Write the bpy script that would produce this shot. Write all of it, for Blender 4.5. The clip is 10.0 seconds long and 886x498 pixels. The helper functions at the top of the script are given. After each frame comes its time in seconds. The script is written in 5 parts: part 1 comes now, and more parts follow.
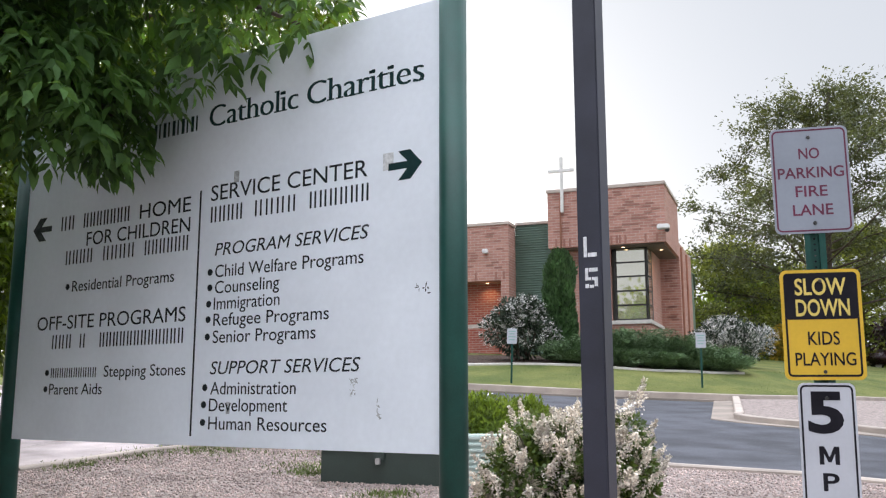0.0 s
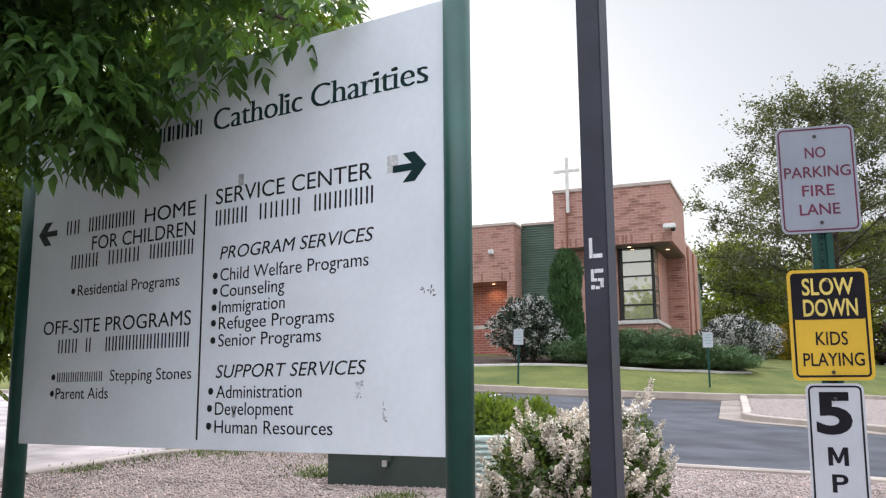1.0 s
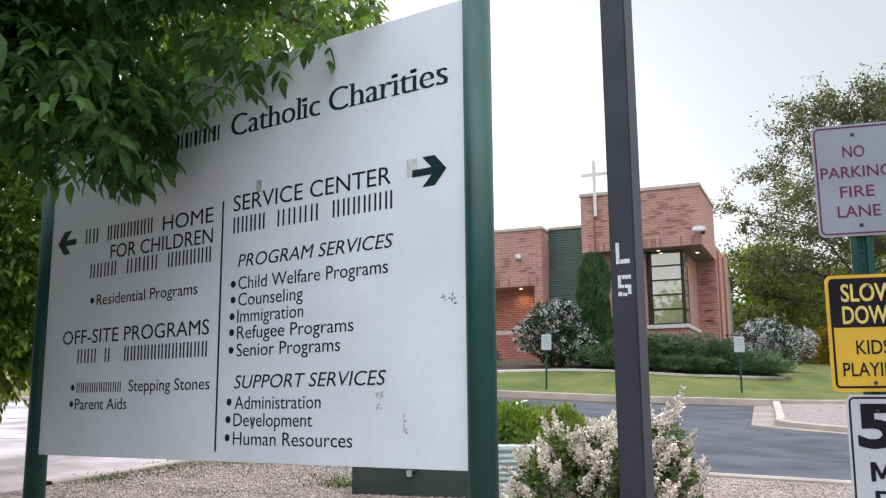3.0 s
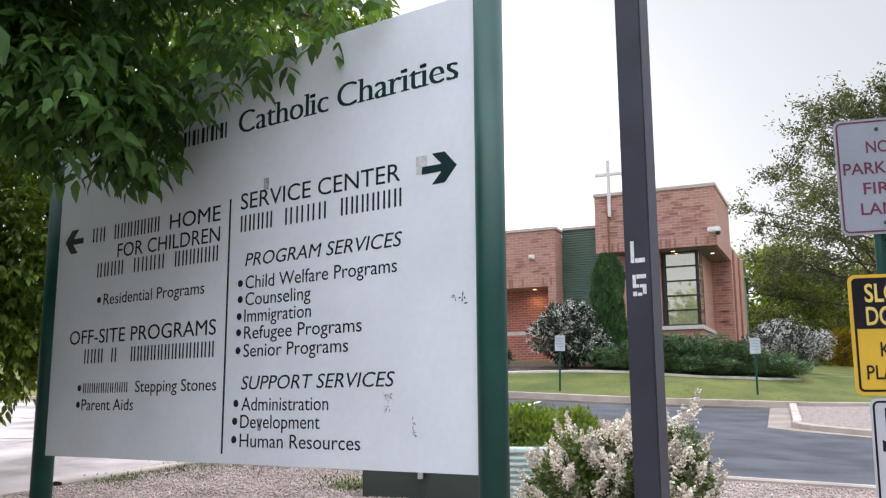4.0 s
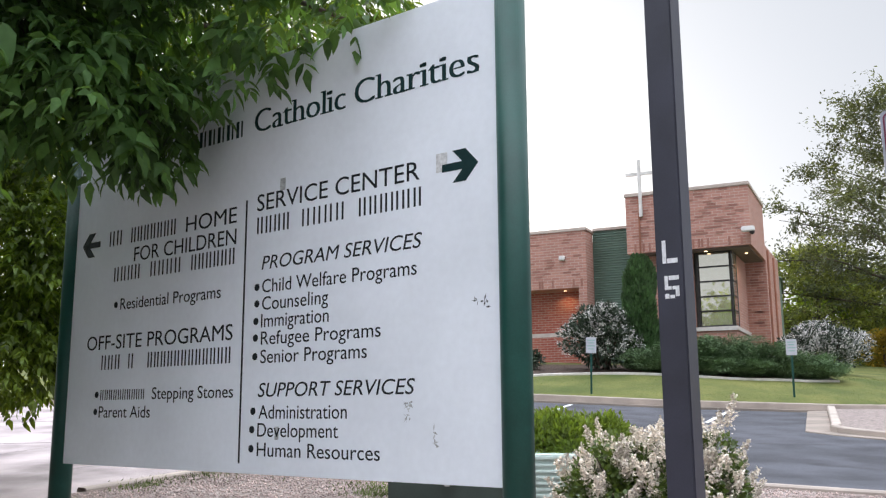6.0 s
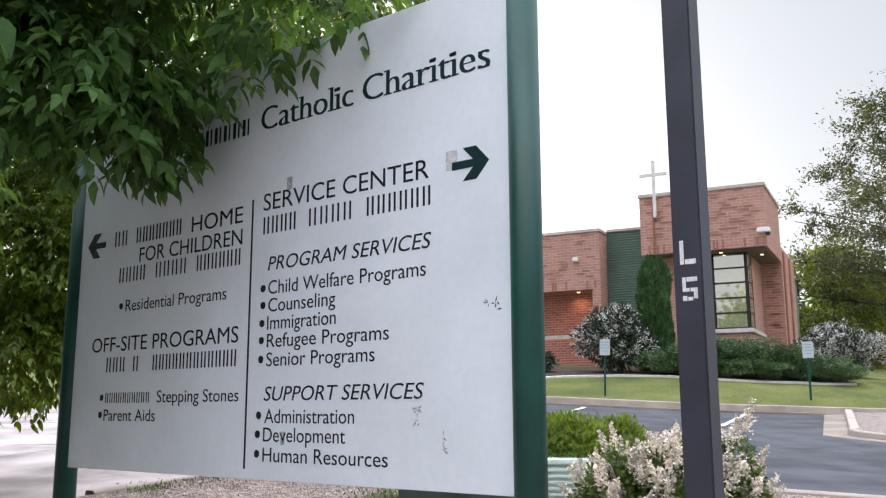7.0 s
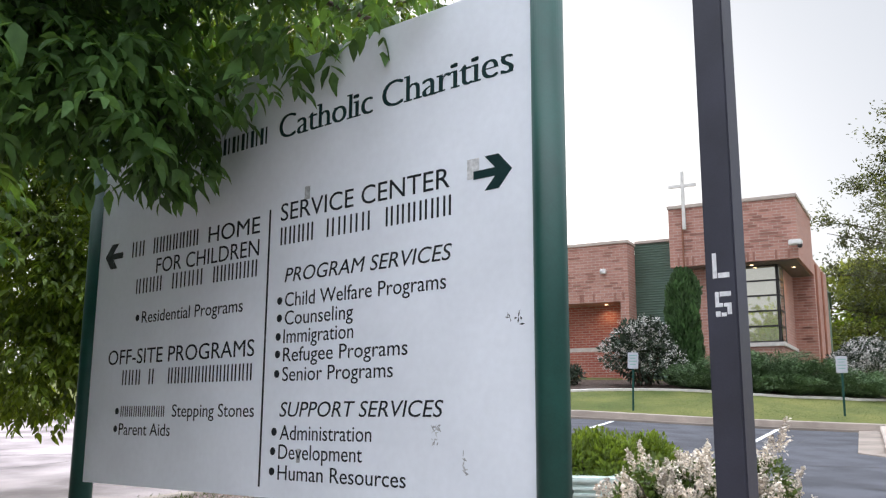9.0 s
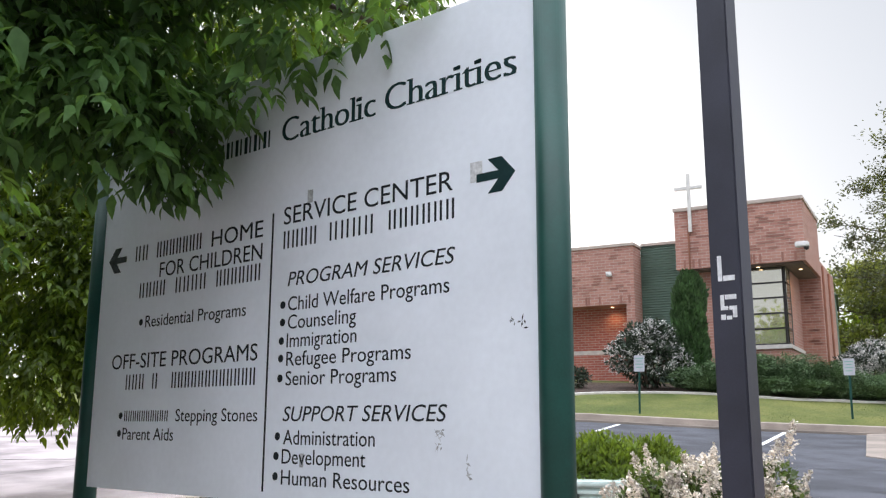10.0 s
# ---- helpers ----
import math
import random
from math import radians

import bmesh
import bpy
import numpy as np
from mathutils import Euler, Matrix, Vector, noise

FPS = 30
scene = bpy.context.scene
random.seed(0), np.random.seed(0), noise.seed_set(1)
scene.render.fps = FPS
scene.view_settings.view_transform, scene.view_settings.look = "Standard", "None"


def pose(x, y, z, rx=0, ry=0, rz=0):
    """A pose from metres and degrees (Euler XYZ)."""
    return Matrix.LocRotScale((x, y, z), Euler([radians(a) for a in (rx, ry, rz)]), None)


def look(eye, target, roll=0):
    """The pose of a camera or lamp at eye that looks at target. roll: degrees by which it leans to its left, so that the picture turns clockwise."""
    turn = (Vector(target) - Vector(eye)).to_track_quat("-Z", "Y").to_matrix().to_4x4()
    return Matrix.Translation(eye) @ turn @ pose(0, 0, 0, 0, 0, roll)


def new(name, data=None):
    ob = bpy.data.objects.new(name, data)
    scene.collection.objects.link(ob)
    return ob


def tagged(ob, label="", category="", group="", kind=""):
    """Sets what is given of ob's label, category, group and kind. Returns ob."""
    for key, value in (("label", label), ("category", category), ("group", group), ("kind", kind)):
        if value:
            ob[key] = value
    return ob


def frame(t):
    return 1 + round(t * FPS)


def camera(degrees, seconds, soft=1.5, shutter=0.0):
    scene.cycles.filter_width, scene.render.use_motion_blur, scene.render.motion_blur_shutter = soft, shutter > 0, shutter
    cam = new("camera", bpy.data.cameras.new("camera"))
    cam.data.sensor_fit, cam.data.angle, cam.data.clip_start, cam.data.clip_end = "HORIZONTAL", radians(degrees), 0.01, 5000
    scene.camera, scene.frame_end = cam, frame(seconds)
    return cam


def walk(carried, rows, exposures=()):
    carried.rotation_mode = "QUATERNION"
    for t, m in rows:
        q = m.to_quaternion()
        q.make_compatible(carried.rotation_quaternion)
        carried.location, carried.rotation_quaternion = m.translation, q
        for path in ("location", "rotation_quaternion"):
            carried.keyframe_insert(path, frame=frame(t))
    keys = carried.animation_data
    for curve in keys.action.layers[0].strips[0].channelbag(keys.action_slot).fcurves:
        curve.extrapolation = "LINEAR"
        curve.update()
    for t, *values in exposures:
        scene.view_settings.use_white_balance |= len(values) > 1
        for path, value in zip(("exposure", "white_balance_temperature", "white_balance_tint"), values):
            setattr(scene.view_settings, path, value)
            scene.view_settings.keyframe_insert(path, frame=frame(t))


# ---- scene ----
cam = camera(52.2, 10.0, soft=1.25)
PATH = [
    (0.0, pose(-0.092, -0.356, 1.454, 99.475, 0.034, -4.013)),
    (0.5, pose(-0.091, -0.358, 1.457, 99.499, 0.196, -3.840)),
    (1.0, pose(-0.086, -0.344, 1.462, 99.536, 0.363, -3.572)),
    (1.5, pose(-0.078, -0.320, 1.469, 99.611, 0.477, -3.192)),
    (2.0, pose(-0.069, -0.287, 1.478, 99.698, 0.570, -2.709)),
    (2.5, pose(-0.056, -0.250, 1.488, 99.799, 0.577, -2.218)),
    (4.0, pose(-0.023, -0.097, 1.502, 99.904, 0.297, -0.932)),
    (4.5, pose(-0.011, -0.049, 1.510, 99.952, 0.334, -0.453)),
    (5.0, pose(-0.001, -0.010, 1.522, 99.993, 0.379, 0.076)),
    (5.5, pose(0.014, 0.041, 1.529, 100.015, 0.375, 0.591)),
    (7.0, pose(0.038, 0.233, 1.552, 100.120, 0.180, 1.854)),
    (7.5, pose(0.048, 0.289, 1.567, 100.255, -0.016, 2.299)),
    (8.0, pose(0.055, 0.334, 1.575, 100.476, -0.147, 2.758)),
    (8.5, pose(0.058, 0.372, 1.578, 100.640, -0.281, 3.169)),
    (9.0, pose(0.062, 0.396, 1.585, 100.821, -0.326, 3.512)),
    (9.5, pose(0.069, 0.412, 1.588, 100.930, -0.277, 3.753)),
    (10.0, pose(0.073, 0.419, 1.591, 101.012, -0.230, 3.907)),
]
walk(cam, PATH, [(0.0, 0.52), (10.0, 0.52)])

# ---- light: a thin bright overcast with a low warm sun ahead, behind the trees ----
VEIL_LOW, VEIL_HIGH = 0.60, 4.3
SUN_AZIMUTH, SUN_HEIGHT = -6.0, 14.0   # degrees clockwise from +y, degrees up
world = bpy.data.worlds.new("sky")
scene.world = world
world.use_nodes = True
wn, wl = world.node_tree.nodes, world.node_tree.links
wn.clear()
sky = wn.new("ShaderNodeTexSky")
sky.sky_type = "NISHITA"
sky.sun_disc = False
sky.sun_elevation, sky.sun_rotation = radians(SUN_HEIGHT), radians(SUN_AZIMUTH)
sky.air_density, sky.dust_density, sky.ozone_density = 1.0, 3.0, 1.0
soft_sky = wn.new("ShaderNodeHueSaturation")
soft_sky.inputs["Saturation"].default_value = 0.35
soft_sky.inputs["Value"].default_value = 0.075
veil = wn.new("ShaderNodeMix")
veil.data_type = "RGBA"
veil.inputs["Factor"].default_value = 0.72
back = wn.new("ShaderNodeBackground")
world_out = wn.new("ShaderNodeOutputWorld")
# an overcast veil, brighter overhead than at the horizon
place = wn.new("ShaderNodeTexCoord")
height = wn.new("ShaderNodeSeparateXYZ")
lift = wn.new("ShaderNodeMapRange")
lift.inputs["From Min"].default_value, lift.inputs["From Max"].default_value = 0.45, 1.0
lift.inputs["To Min"].default_value, lift.inputs["To Max"].default_value = VEIL_LOW, VEIL_HIGH
haze = wn.new("ShaderNodeVectorMath")
haze.operation = "SCALE"
haze.inputs[0].default_value = (0.945, 1.0, 1.11)
wl.new(place.outputs["Generated"], height.inputs["Vector"])
wl.new(height.outputs["Z"], lift.inputs["Value"])
wl.new(lift.outputs["Result"], haze.inputs["Scale"])
wl.new(haze.outputs["Vector"], veil.inputs["B"])
wl.new(sky.outputs["Color"], soft_sky.inputs["Color"])
wl.new(soft_sky.outputs["Color"], veil.inputs["A"])
wl.new(veil.outputs["Result"], back.inputs["Color"])
back.inputs["Strength"].default_value = 1.0
wl.new(back.outputs["Background"], world_out.inputs["Surface"])

sun = new("sun", bpy.data.lights.new("sun", "SUN"))
sun.data.energy, sun.data.angle, sun.data.color = 1.3, radians(6), (1.0, 0.82, 0.66)
_a, _h = radians(SUN_AZIMUTH), radians(SUN_HEIGHT)
sun.matrix_world = look((60 * math.sin(_a), 60 * math.cos(_a), 60 * math.tan(_h)), (0, 0, 0))


# ---- helpers of this scene ----
def thing(name, label, category, m=None, group="", kind=""):
    ob = new(name)
    ob.empty_display_size = 0.2
    if m is not None:
        ob.matrix_world = m
    return tagged(ob, label, category, group, kind)


def put_mesh(name, mesh, material, parent=None, label=""):
    mesh.materials.clear()
    mesh.materials.append(material)
    ob = new(name, mesh)
    if parent is not None:
        ob.parent = parent
    if label:
        ob["label"] = label
    return ob


def part(name, bm, material, parent=None, label="", smooth=False):
    mesh = bpy.data.meshes.new(name)
    bm.normal_update()
    bm.to_mesh(mesh)
    bm.free()
    if smooth:
        for f in mesh.polygons:
            f.use_smooth = True
    return put_mesh(name, mesh, material, parent, label)


def arrays(name, verts, faces, material, parent=None, label="", smooth=False):
    mesh = bpy.data.meshes.new(name)
    mesh.from_pydata([tuple(v) for v in verts], [], [tuple(f) for f in faces])
    if smooth:
        for f in mesh.polygons:
            f.use_smooth = True
    mesh.update()
    return put_mesh(name, mesh, material, parent, label)


def box(bm, x0, x1, y0, y1, z0, z1, bevel=0.0, m=None):
    made = bmesh.ops.create_cube(bm, size=1.0)["verts"]
    mat = Matrix.Translation(((x0 + x1) / 2, (y0 + y1) / 2, (z0 + z1) / 2)) @ Matrix.Diagonal((x1 - x0, y1 - y0, z1 - z0, 1))
    bmesh.ops.transform(bm, matrix=mat, verts=made)
    if bevel:
        edges = {e for v in made for e in v.link_edges}
        made = bmesh.ops.bevel(bm, geom=list(edges), offset=bevel, segments=2, affect="EDGES", clamp_overlap=True)["verts"]
    if m is not None:
        bmesh.ops.transform(bm, matrix=m, verts=list({v for v in made}))
    return bm


def boxed(*args, **kw):
    return box(bmesh.new(), *args, **kw)


def cylinder(bm, r0, r1, z0, z1, segments=24, m=None):
    made = bmesh.ops.create_cone(bm, cap_ends=True, segments=segments, radius1=r0, radius2=r1, depth=z1 - z0)["verts"]
    bmesh.ops.translate(bm, verts=made, vec=(0, 0, (z0 + z1) / 2))
    if m is not None:
        bmesh.ops.transform(bm, matrix=m, verts=made)
    return bm


def tube(path, radii, segments=8):
    """Vertices and faces of a tapered limb along a path."""
    verts, faces = [], []
    path = [Vector(p) for p in path]
    for i, p in enumerate(path):
        d = (path[min(i + 1, len(path) - 1)] - path[max(i - 1, 0)]).normalized()
        a = d.orthogonal().normalized()
        b = d.cross(a)
        for k in range(segments):
            w = 2 * math.pi * k / segments
            verts.append(p + (a * math.cos(w) + b * math.sin(w)) * radii[i])
    for i in range(len(path) - 1):
        for k in range(segments):
            n = (k + 1) % segments
            faces.append((i * segments + k, i * segments + n, (i + 1) * segments + n, (i + 1) * segments + k))
    faces.append(tuple(range((len(path) - 1) * segments, len(path) * segments)))
    return verts, faces


def join_pieces(pieces):
    verts, faces = [], []
    for v, f in pieces:
        o = len(verts)
        verts += list(v)
        faces += [tuple(i + o for i in q) for q in f]
    return verts, faces


def rounded_plate(bm, w, h, r, y0, y1, segments=6):
    """A plate with round corners in the xz plane, centred, from y0 to y1."""
    ring = []
    for cx, cz, a0 in ((w / 2 - r, h / 2 - r, 0), (-w / 2 + r, h / 2 - r, 90), (-w / 2 + r, -h / 2 + r, 180), (w / 2 - r, -h / 2 + r, 270)):
        for i in range(segments + 1):
            a = radians(a0 + 90 * i / segments)
            ring.append((cx + r * math.cos(a), cz + r * math.sin(a)))
    front = [bm.verts.new((x, y0, z)) for x, z in ring]
    rear = [bm.verts.new((x, y1, z)) for x, z in ring]
    n = len(ring)
    bm.faces.new(front)
    bm.faces.new(list(reversed(rear)))
    for i in range(n):
        bm.faces.new((front[(i + 1) % n], front[i], rear[i], rear[(i + 1) % n]))
    bmesh.ops.recalc_face_normals(bm, faces=bm.faces)
    return bm


def rounded_frame(bm, w, h, r, t, y0, y1, segments=6):
    """A rounded line of width t that runs round a plate."""
    def ring(w, h, r):
        out = []
        for cx, cz, a0 in ((w / 2 - r, h / 2 - r, 0), (-w / 2 + r, h / 2 - r, 90), (-w / 2 + r, -h / 2 + r, 180), (w / 2 - r, -h / 2 + r, 270)):
            for i in range(segments + 1):
                a = radians(a0 + 90 * i / segments)
                out.append((cx + r * math.cos(a), cz + r * math.sin(a)))
        return out
    o, i_ = ring(w, h, r), ring(w - 2 * t, h - 2 * t, max(r - t, 0.002))
    vs = [[bm.verts.new((x, y, z)) for x, z in q] for q in (o, i_) for y in (y0, y1)]
    n = len(o)
    for k in range(n):
        j = (k + 1) % n
        bm.faces.new((vs[0][k], vs[0][j], vs[2][j], vs[2][k]))
        bm.faces.new((vs[1][k], vs[3][k], vs[3][j], vs[1][j]))
        bm.faces.new((vs[0][k], vs[1][k], vs[1][j], vs[0][j]))
        bm.faces.new((vs[2][k], vs[2][j], vs[3][j], vs[3][k]))
    bmesh.ops.recalc_face_normals(bm, faces=bm.faces)
    return bm


def lettering(name, words, x0, x1, z, cap, material, parent, y=0.0, weight=0.0, slant=0.0, depth=0.0008, label="", serif=0.0):
    """Words in the built-in font, set between x0 and x1 with capitals of height cap, facing -y."""
    data = bpy.data.curves.new(name, "FONT")
    data.body, data.offset, data.shear = words, weight, slant
    data.extrude = depth / max(cap / 0.73, 1e-6) / 2
    data.resolution_u = 4
    holder = bpy.data.objects.new(name, data)
    mesh = bpy.data.meshes.new_from_object(holder)
    bpy.data.objects.remove(holder)
    co = np.empty(len(mesh.vertices) * 3)
    mesh.vertices.foreach_get("co", co)
    co = co.reshape(-1, 3)
    sx = (x1 - x0) / (co[:, 0].max() - co[:, 0].min())
    sz = cap / 0.73
    out = np.stack([x0 + (co[:, 0] - co[:, 0].min()) * sx, y - co[:, 2] * sz, z + co[:, 1] * sz], 1)
    polys = [tuple(p.vertices) for p in mesh.polygons]
    bpy.data.meshes.remove(mesh)
    if serif:
        # thick uprights and small feet on the flat ends of the strokes
        front = out[:, 1].min() + 1e-6
        feet = {}
        for q in polys:
            for i, j in zip(q, q[1:] + q[:1]):
                a, b = out[i], out[j]
                if a[1] <= front and b[1] <= front and abs(a[2] - b[2]) < 2e-4 and 0.05 * cap < abs(a[0] - b[0]) < 0.30 * cap:
                    if serif > 0.005 and abs(a[2] - z) < 0.02 * cap or serif > 0.005 and a[2] > z + 0.55 * cap:
                        feet[(round((a[0] + b[0]) / 2, 3), round(a[2], 3))] = abs(a[0] - b[0]) / 2
        n0 = len(out)
        out = np.concatenate([out + np.array((dx, -1e-5 * (k + 1), 0)) for k, dx in enumerate((-serif, 0, serif))])
        polys = [tuple(i + k * n0 for i in q) for k in range(3) for q in polys]
        for (cx, cz), half in feet.items():
            low = abs(cz - z) < 0.02 * cap
            t = 0.055 * cap
            a, b = cx - half - serif - 0.10 * cap, cx + half + serif + (0.10 * cap if low else 0.0)
            z0, z1 = (cz, cz + t) if low else (cz - t, cz)
            k = len(out)
            out = np.concatenate([out, [(a, front - 5e-5, z0), (b, front - 5e-5, z0), (b, front - 5e-5, z1), (a, front - 5e-5, z1)]])
            polys.append((k, k + 1, k + 2, k + 3))
    # cut the line into its words at the widest gaps
    count = len(words.split())
    spans = sorted((min(out[i, 0] for i in q), max(out[i, 0] for i in q)) for q in polys)
    gaps, reach = [], spans[0][1]
    for a, b in spans[1:]:
        if a > reach:
            gaps.append((a - reach, (a + reach) / 2))
        reach = max(reach, b)
    cuts = sorted(g[1] for g in sorted(gaps)[::-1][:count - 1]) if count > 1 else []
    made = []
    for k in range(len(cuts) + 1):
        lo, hi = (cuts[k - 1] if k else -1e9), (cuts[k] if k < len(cuts) else 1e9)
        own = [q for q in polys if lo < out[q[0], 0] <= hi]
        used = sorted({i for q in own for i in q})
        index = {v: i for i, v in enumerate(used)}
        made.append(arrays(name, out[used], [tuple(index[i] for i in q) for q in own], material, parent, label))
    return made


# ---- materials ----
def material(name, colour, rough=0.6, metal=0.0, spread=0.15, scale=6.0, fine=60.0, bump=0.15, bump_size=0.01, second=None, spec=0.5, coords="Object", ramp=(0.35, 0.65), island=0.0, translucent=0.0):
    """Two-scale noise over a base colour, with relief and a varying gloss."""
    m = bpy.data.materials.new(name)
    m.use_nodes = True
    n, l = m.node_tree.nodes, m.node_tree.links
    b = n["Principled BSDF"]
    b.inputs["Metallic"].default_value = metal
    b.inputs["Specular IOR Level"].default_value = spec
    at = n.new("ShaderNodeTexCoord")
    big, small = n.new("ShaderNodeTexNoise"), n.new("ShaderNodeTexNoise")
    big.inputs["Scale"].default_value, big.inputs["Detail"].default_value = scale, 4
    small.inputs["Scale"].default_value, small.inputs["Detail"].default_value = fine, 3
    for q in (big, small):
        l.new(at.outputs[coords], q.inputs["Vector"])
    mix = n.new("ShaderNodeMix")
    mix.data_type = "RGBA"
    c = Vector(colour)
    mix.inputs["A"].default_value = (*(c * (1 - spread)), 1)
    mix.inputs["B"].default_value = (*(Vector(second) if second else c * (1 + spread)), 1)
    step = n.new("ShaderNodeMapRange")
    step.inputs["From Min"].default_value, step.inputs["From Max"].default_value = ramp
    l.new(big.outputs["Fac"], step.inputs["Value"])
    l.new(step.outputs["Result"], mix.inputs["Factor"])
    grain = n.new("ShaderNodeMix")
    grain.data_type, grain.blend_type = "RGBA", "MULTIPLY"
    grain.inputs["Factor"].default_value = 1.0
    g2 = n.new("ShaderNodeMapRange")
    g2.inputs["To Min"].default_value, g2.inputs["To Max"].default_value = 1 - spread, 1 + spread
    l.new(small.outputs["Fac"], g2.inputs["Value"])
    l.new(mix.outputs["Result"], grain.inputs["A"])
    l.new(g2.outputs["Result"], grain.inputs["B"])
    last = grain.outputs["Result"]
    if island:
        geo = n.new("ShaderNodeNewGeometry")
        v = n.new("ShaderNodeMapRange")
        v.inputs["To Min"].default_value, v.inputs["To Max"].default_value = 1 - island, 1 + island
        hs = n.new("ShaderNodeHueSaturation")
        l.new(geo.outputs["Random Per Island"], v.inputs["Value"])
        l.new(v.outputs["Result"], hs.inputs["Value"])
        l.new(last, hs.inputs["Color"])
        last = hs.outputs["Color"]
    l.new(last, b.inputs["Base Color"])
    r2 = n.new("ShaderNodeMapRange")
    r2.inputs["To Min"].default_value, r2.inputs["To Max"].default_value = max(rough - 0.12, 0.02), min(rough + 0.12, 1)
    l.new(big.outputs["Fac"], r2.inputs["Value"])
    l.new(r2.outputs["Result"], b.inputs["Roughness"])
    if bump:
        bp = n.new("ShaderNodeBump")
        bp.inputs["Strength"].default_value, bp.inputs["Distance"].default_value = bump, bump_size
        l.new(small.outputs["Fac"], bp.inputs["Height"])
        l.new(bp.outputs["Normal"], b.inputs["Normal"])
    if translucent:
        tr = n.new("ShaderNodeBsdfTranslucent")
        ms = n.new("ShaderNodeMixShader")
        ms.inputs["Fac"].default_value = translucent
        warm = n.new("ShaderNodeMix")
        warm.data_type, warm.blend_type = "RGBA", "MULTIPLY"
        warm.inputs["Factor"].default_value = 1.0
        warm.inputs["B"].default_value = (2.2, 2.0, 0.7, 1)
        l.new(last, warm.inputs["A"])
        l.new(warm.outputs["Result"], tr.inputs["Color"])
        l.new(b.outputs["BSDF"], ms.inputs[1])
        l.new(tr.outputs["BSDF"], ms.inputs[2])
        l.new(ms.outputs["Shader"], n["Material Output"].inputs["Surface"])
    return m


def brick_material(name, one, two, mortar, course=0.1, length=0.3):
    m = bpy.data.materials.new(name)
    m.use_nodes = True
    n, l = m.node_tree.nodes, m.node_tree.links
    b = n["Principled BSDF"]
    at, sep, add, com = n.new("ShaderNodeTexCoord"), n.new("ShaderNodeSeparateXYZ"), n.new("ShaderNodeMath"), n.new("ShaderNodeCombineXYZ")
    l.new(at.outputs["Object"], sep.inputs["Vector"])
    l.new(sep.outputs["X"], add.inputs[0])
    l.new(sep.outputs["Y"], add.inputs[1])
    l.new(add.outputs[0], com.inputs["X"])
    l.new(sep.outputs["Z"], com.inputs["Y"])
    tex = n.new("ShaderNodeTexBrick")
    tex.inputs["Scale"].default_value = 1.0
    tex.inputs["Brick Width"].default_value, tex.inputs["Row Height"].default_value = length, course
    tex.inputs["Mortar Size"].default_value, tex.inputs["Mortar Smooth"].default_value = 0.010, 0.3
    tex.inputs["Color1"].default_value, tex.inputs["Color2"].default_value = (*one, 1), (*two, 1)
    tex.inputs["Mortar"].default_value = (*mortar, 1)
    l.new(com.outputs[0], tex.inputs["Vector"])
    stain = n.new("ShaderNodeTexNoise")
    stain.inputs["Scale"].default_value, stain.inputs["Detail"].default_value = 0.9, 6
    l.new(at.outputs["Object"], stain.inputs["Vector"])
    rng = n.new("ShaderNodeMapRange")
    rng.inputs["To Min"].default_value, rng.inputs["To Max"].default_value = 0.8, 1.2
    l.new(stain.outputs["Fac"], rng.inputs["Value"])
    mul = n.new("ShaderNodeMix")
    mul.data_type, mul.blend_type = "RGBA", "MULTIPLY"
    mul.inputs["Factor"].default_value = 1.0
    l.new(tex.outputs["Color"], mul.inputs["A"])
    l.new(rng.outputs["Result"], mul.inputs["B"])
    l.new(mul.outputs["Result"], b.inputs["Base Color"])
    b.inputs["Roughness"].default_value = 0.88
    bp = n.new("ShaderNodeBump")
    bp.invert = True
    bp.inputs["Strength"].default_value, bp.inputs["Distance"].default_value = 0.6, 0.008
    l.new(tex.outputs["Fac"], bp.inputs["Height"])
    l.new(bp.outputs["Normal"], b.inputs["Normal"])
    return m


def object_varied(name, one, two):
    """A rough brick whose tone differs from piece to piece."""
    m = bpy.data.materials.new(name)
    m.use_nodes = True
    n, l = m.node_tree.nodes, m.node_tree.links
    info, mix = n.new("ShaderNodeObjectInfo"), n.new("ShaderNodeMix")
    mix.data_type = "RGBA"
    mix.inputs["A"].default_value, mix.inputs["B"].default_value = (*one, 1), (*two, 1)
    l.new(info.outputs["Random"], mix.inputs["Factor"])
    l.new(mix.outputs["Result"], n["Principled BSDF"].inputs["Base Color"])
    n["Principled BSDF"].inputs["Roughness"].default_value = 0.9
    return m


def glass_material(name, tint, rough=0.02):
    m = bpy.data.materials.new(name)
    m.use_nodes = True
    b = m.node_tree.nodes["Principled BSDF"]
    b.inputs["Base Color"].default_value = (*tint, 1)
    b.inputs["Roughness"].default_value = rough
    b.inputs["Metallic"].default_value = 0.75
    return m


def glow(name, colour, strength):
    m = bpy.data.materials.new(name)
    m.use_nodes = True
    b = m.node_tree.nodes["Principled BSDF"]
    b.inputs["Emission Color"].default_value = (*colour, 1)
    b.inputs["Emission Strength"].default_value = strength
    return m


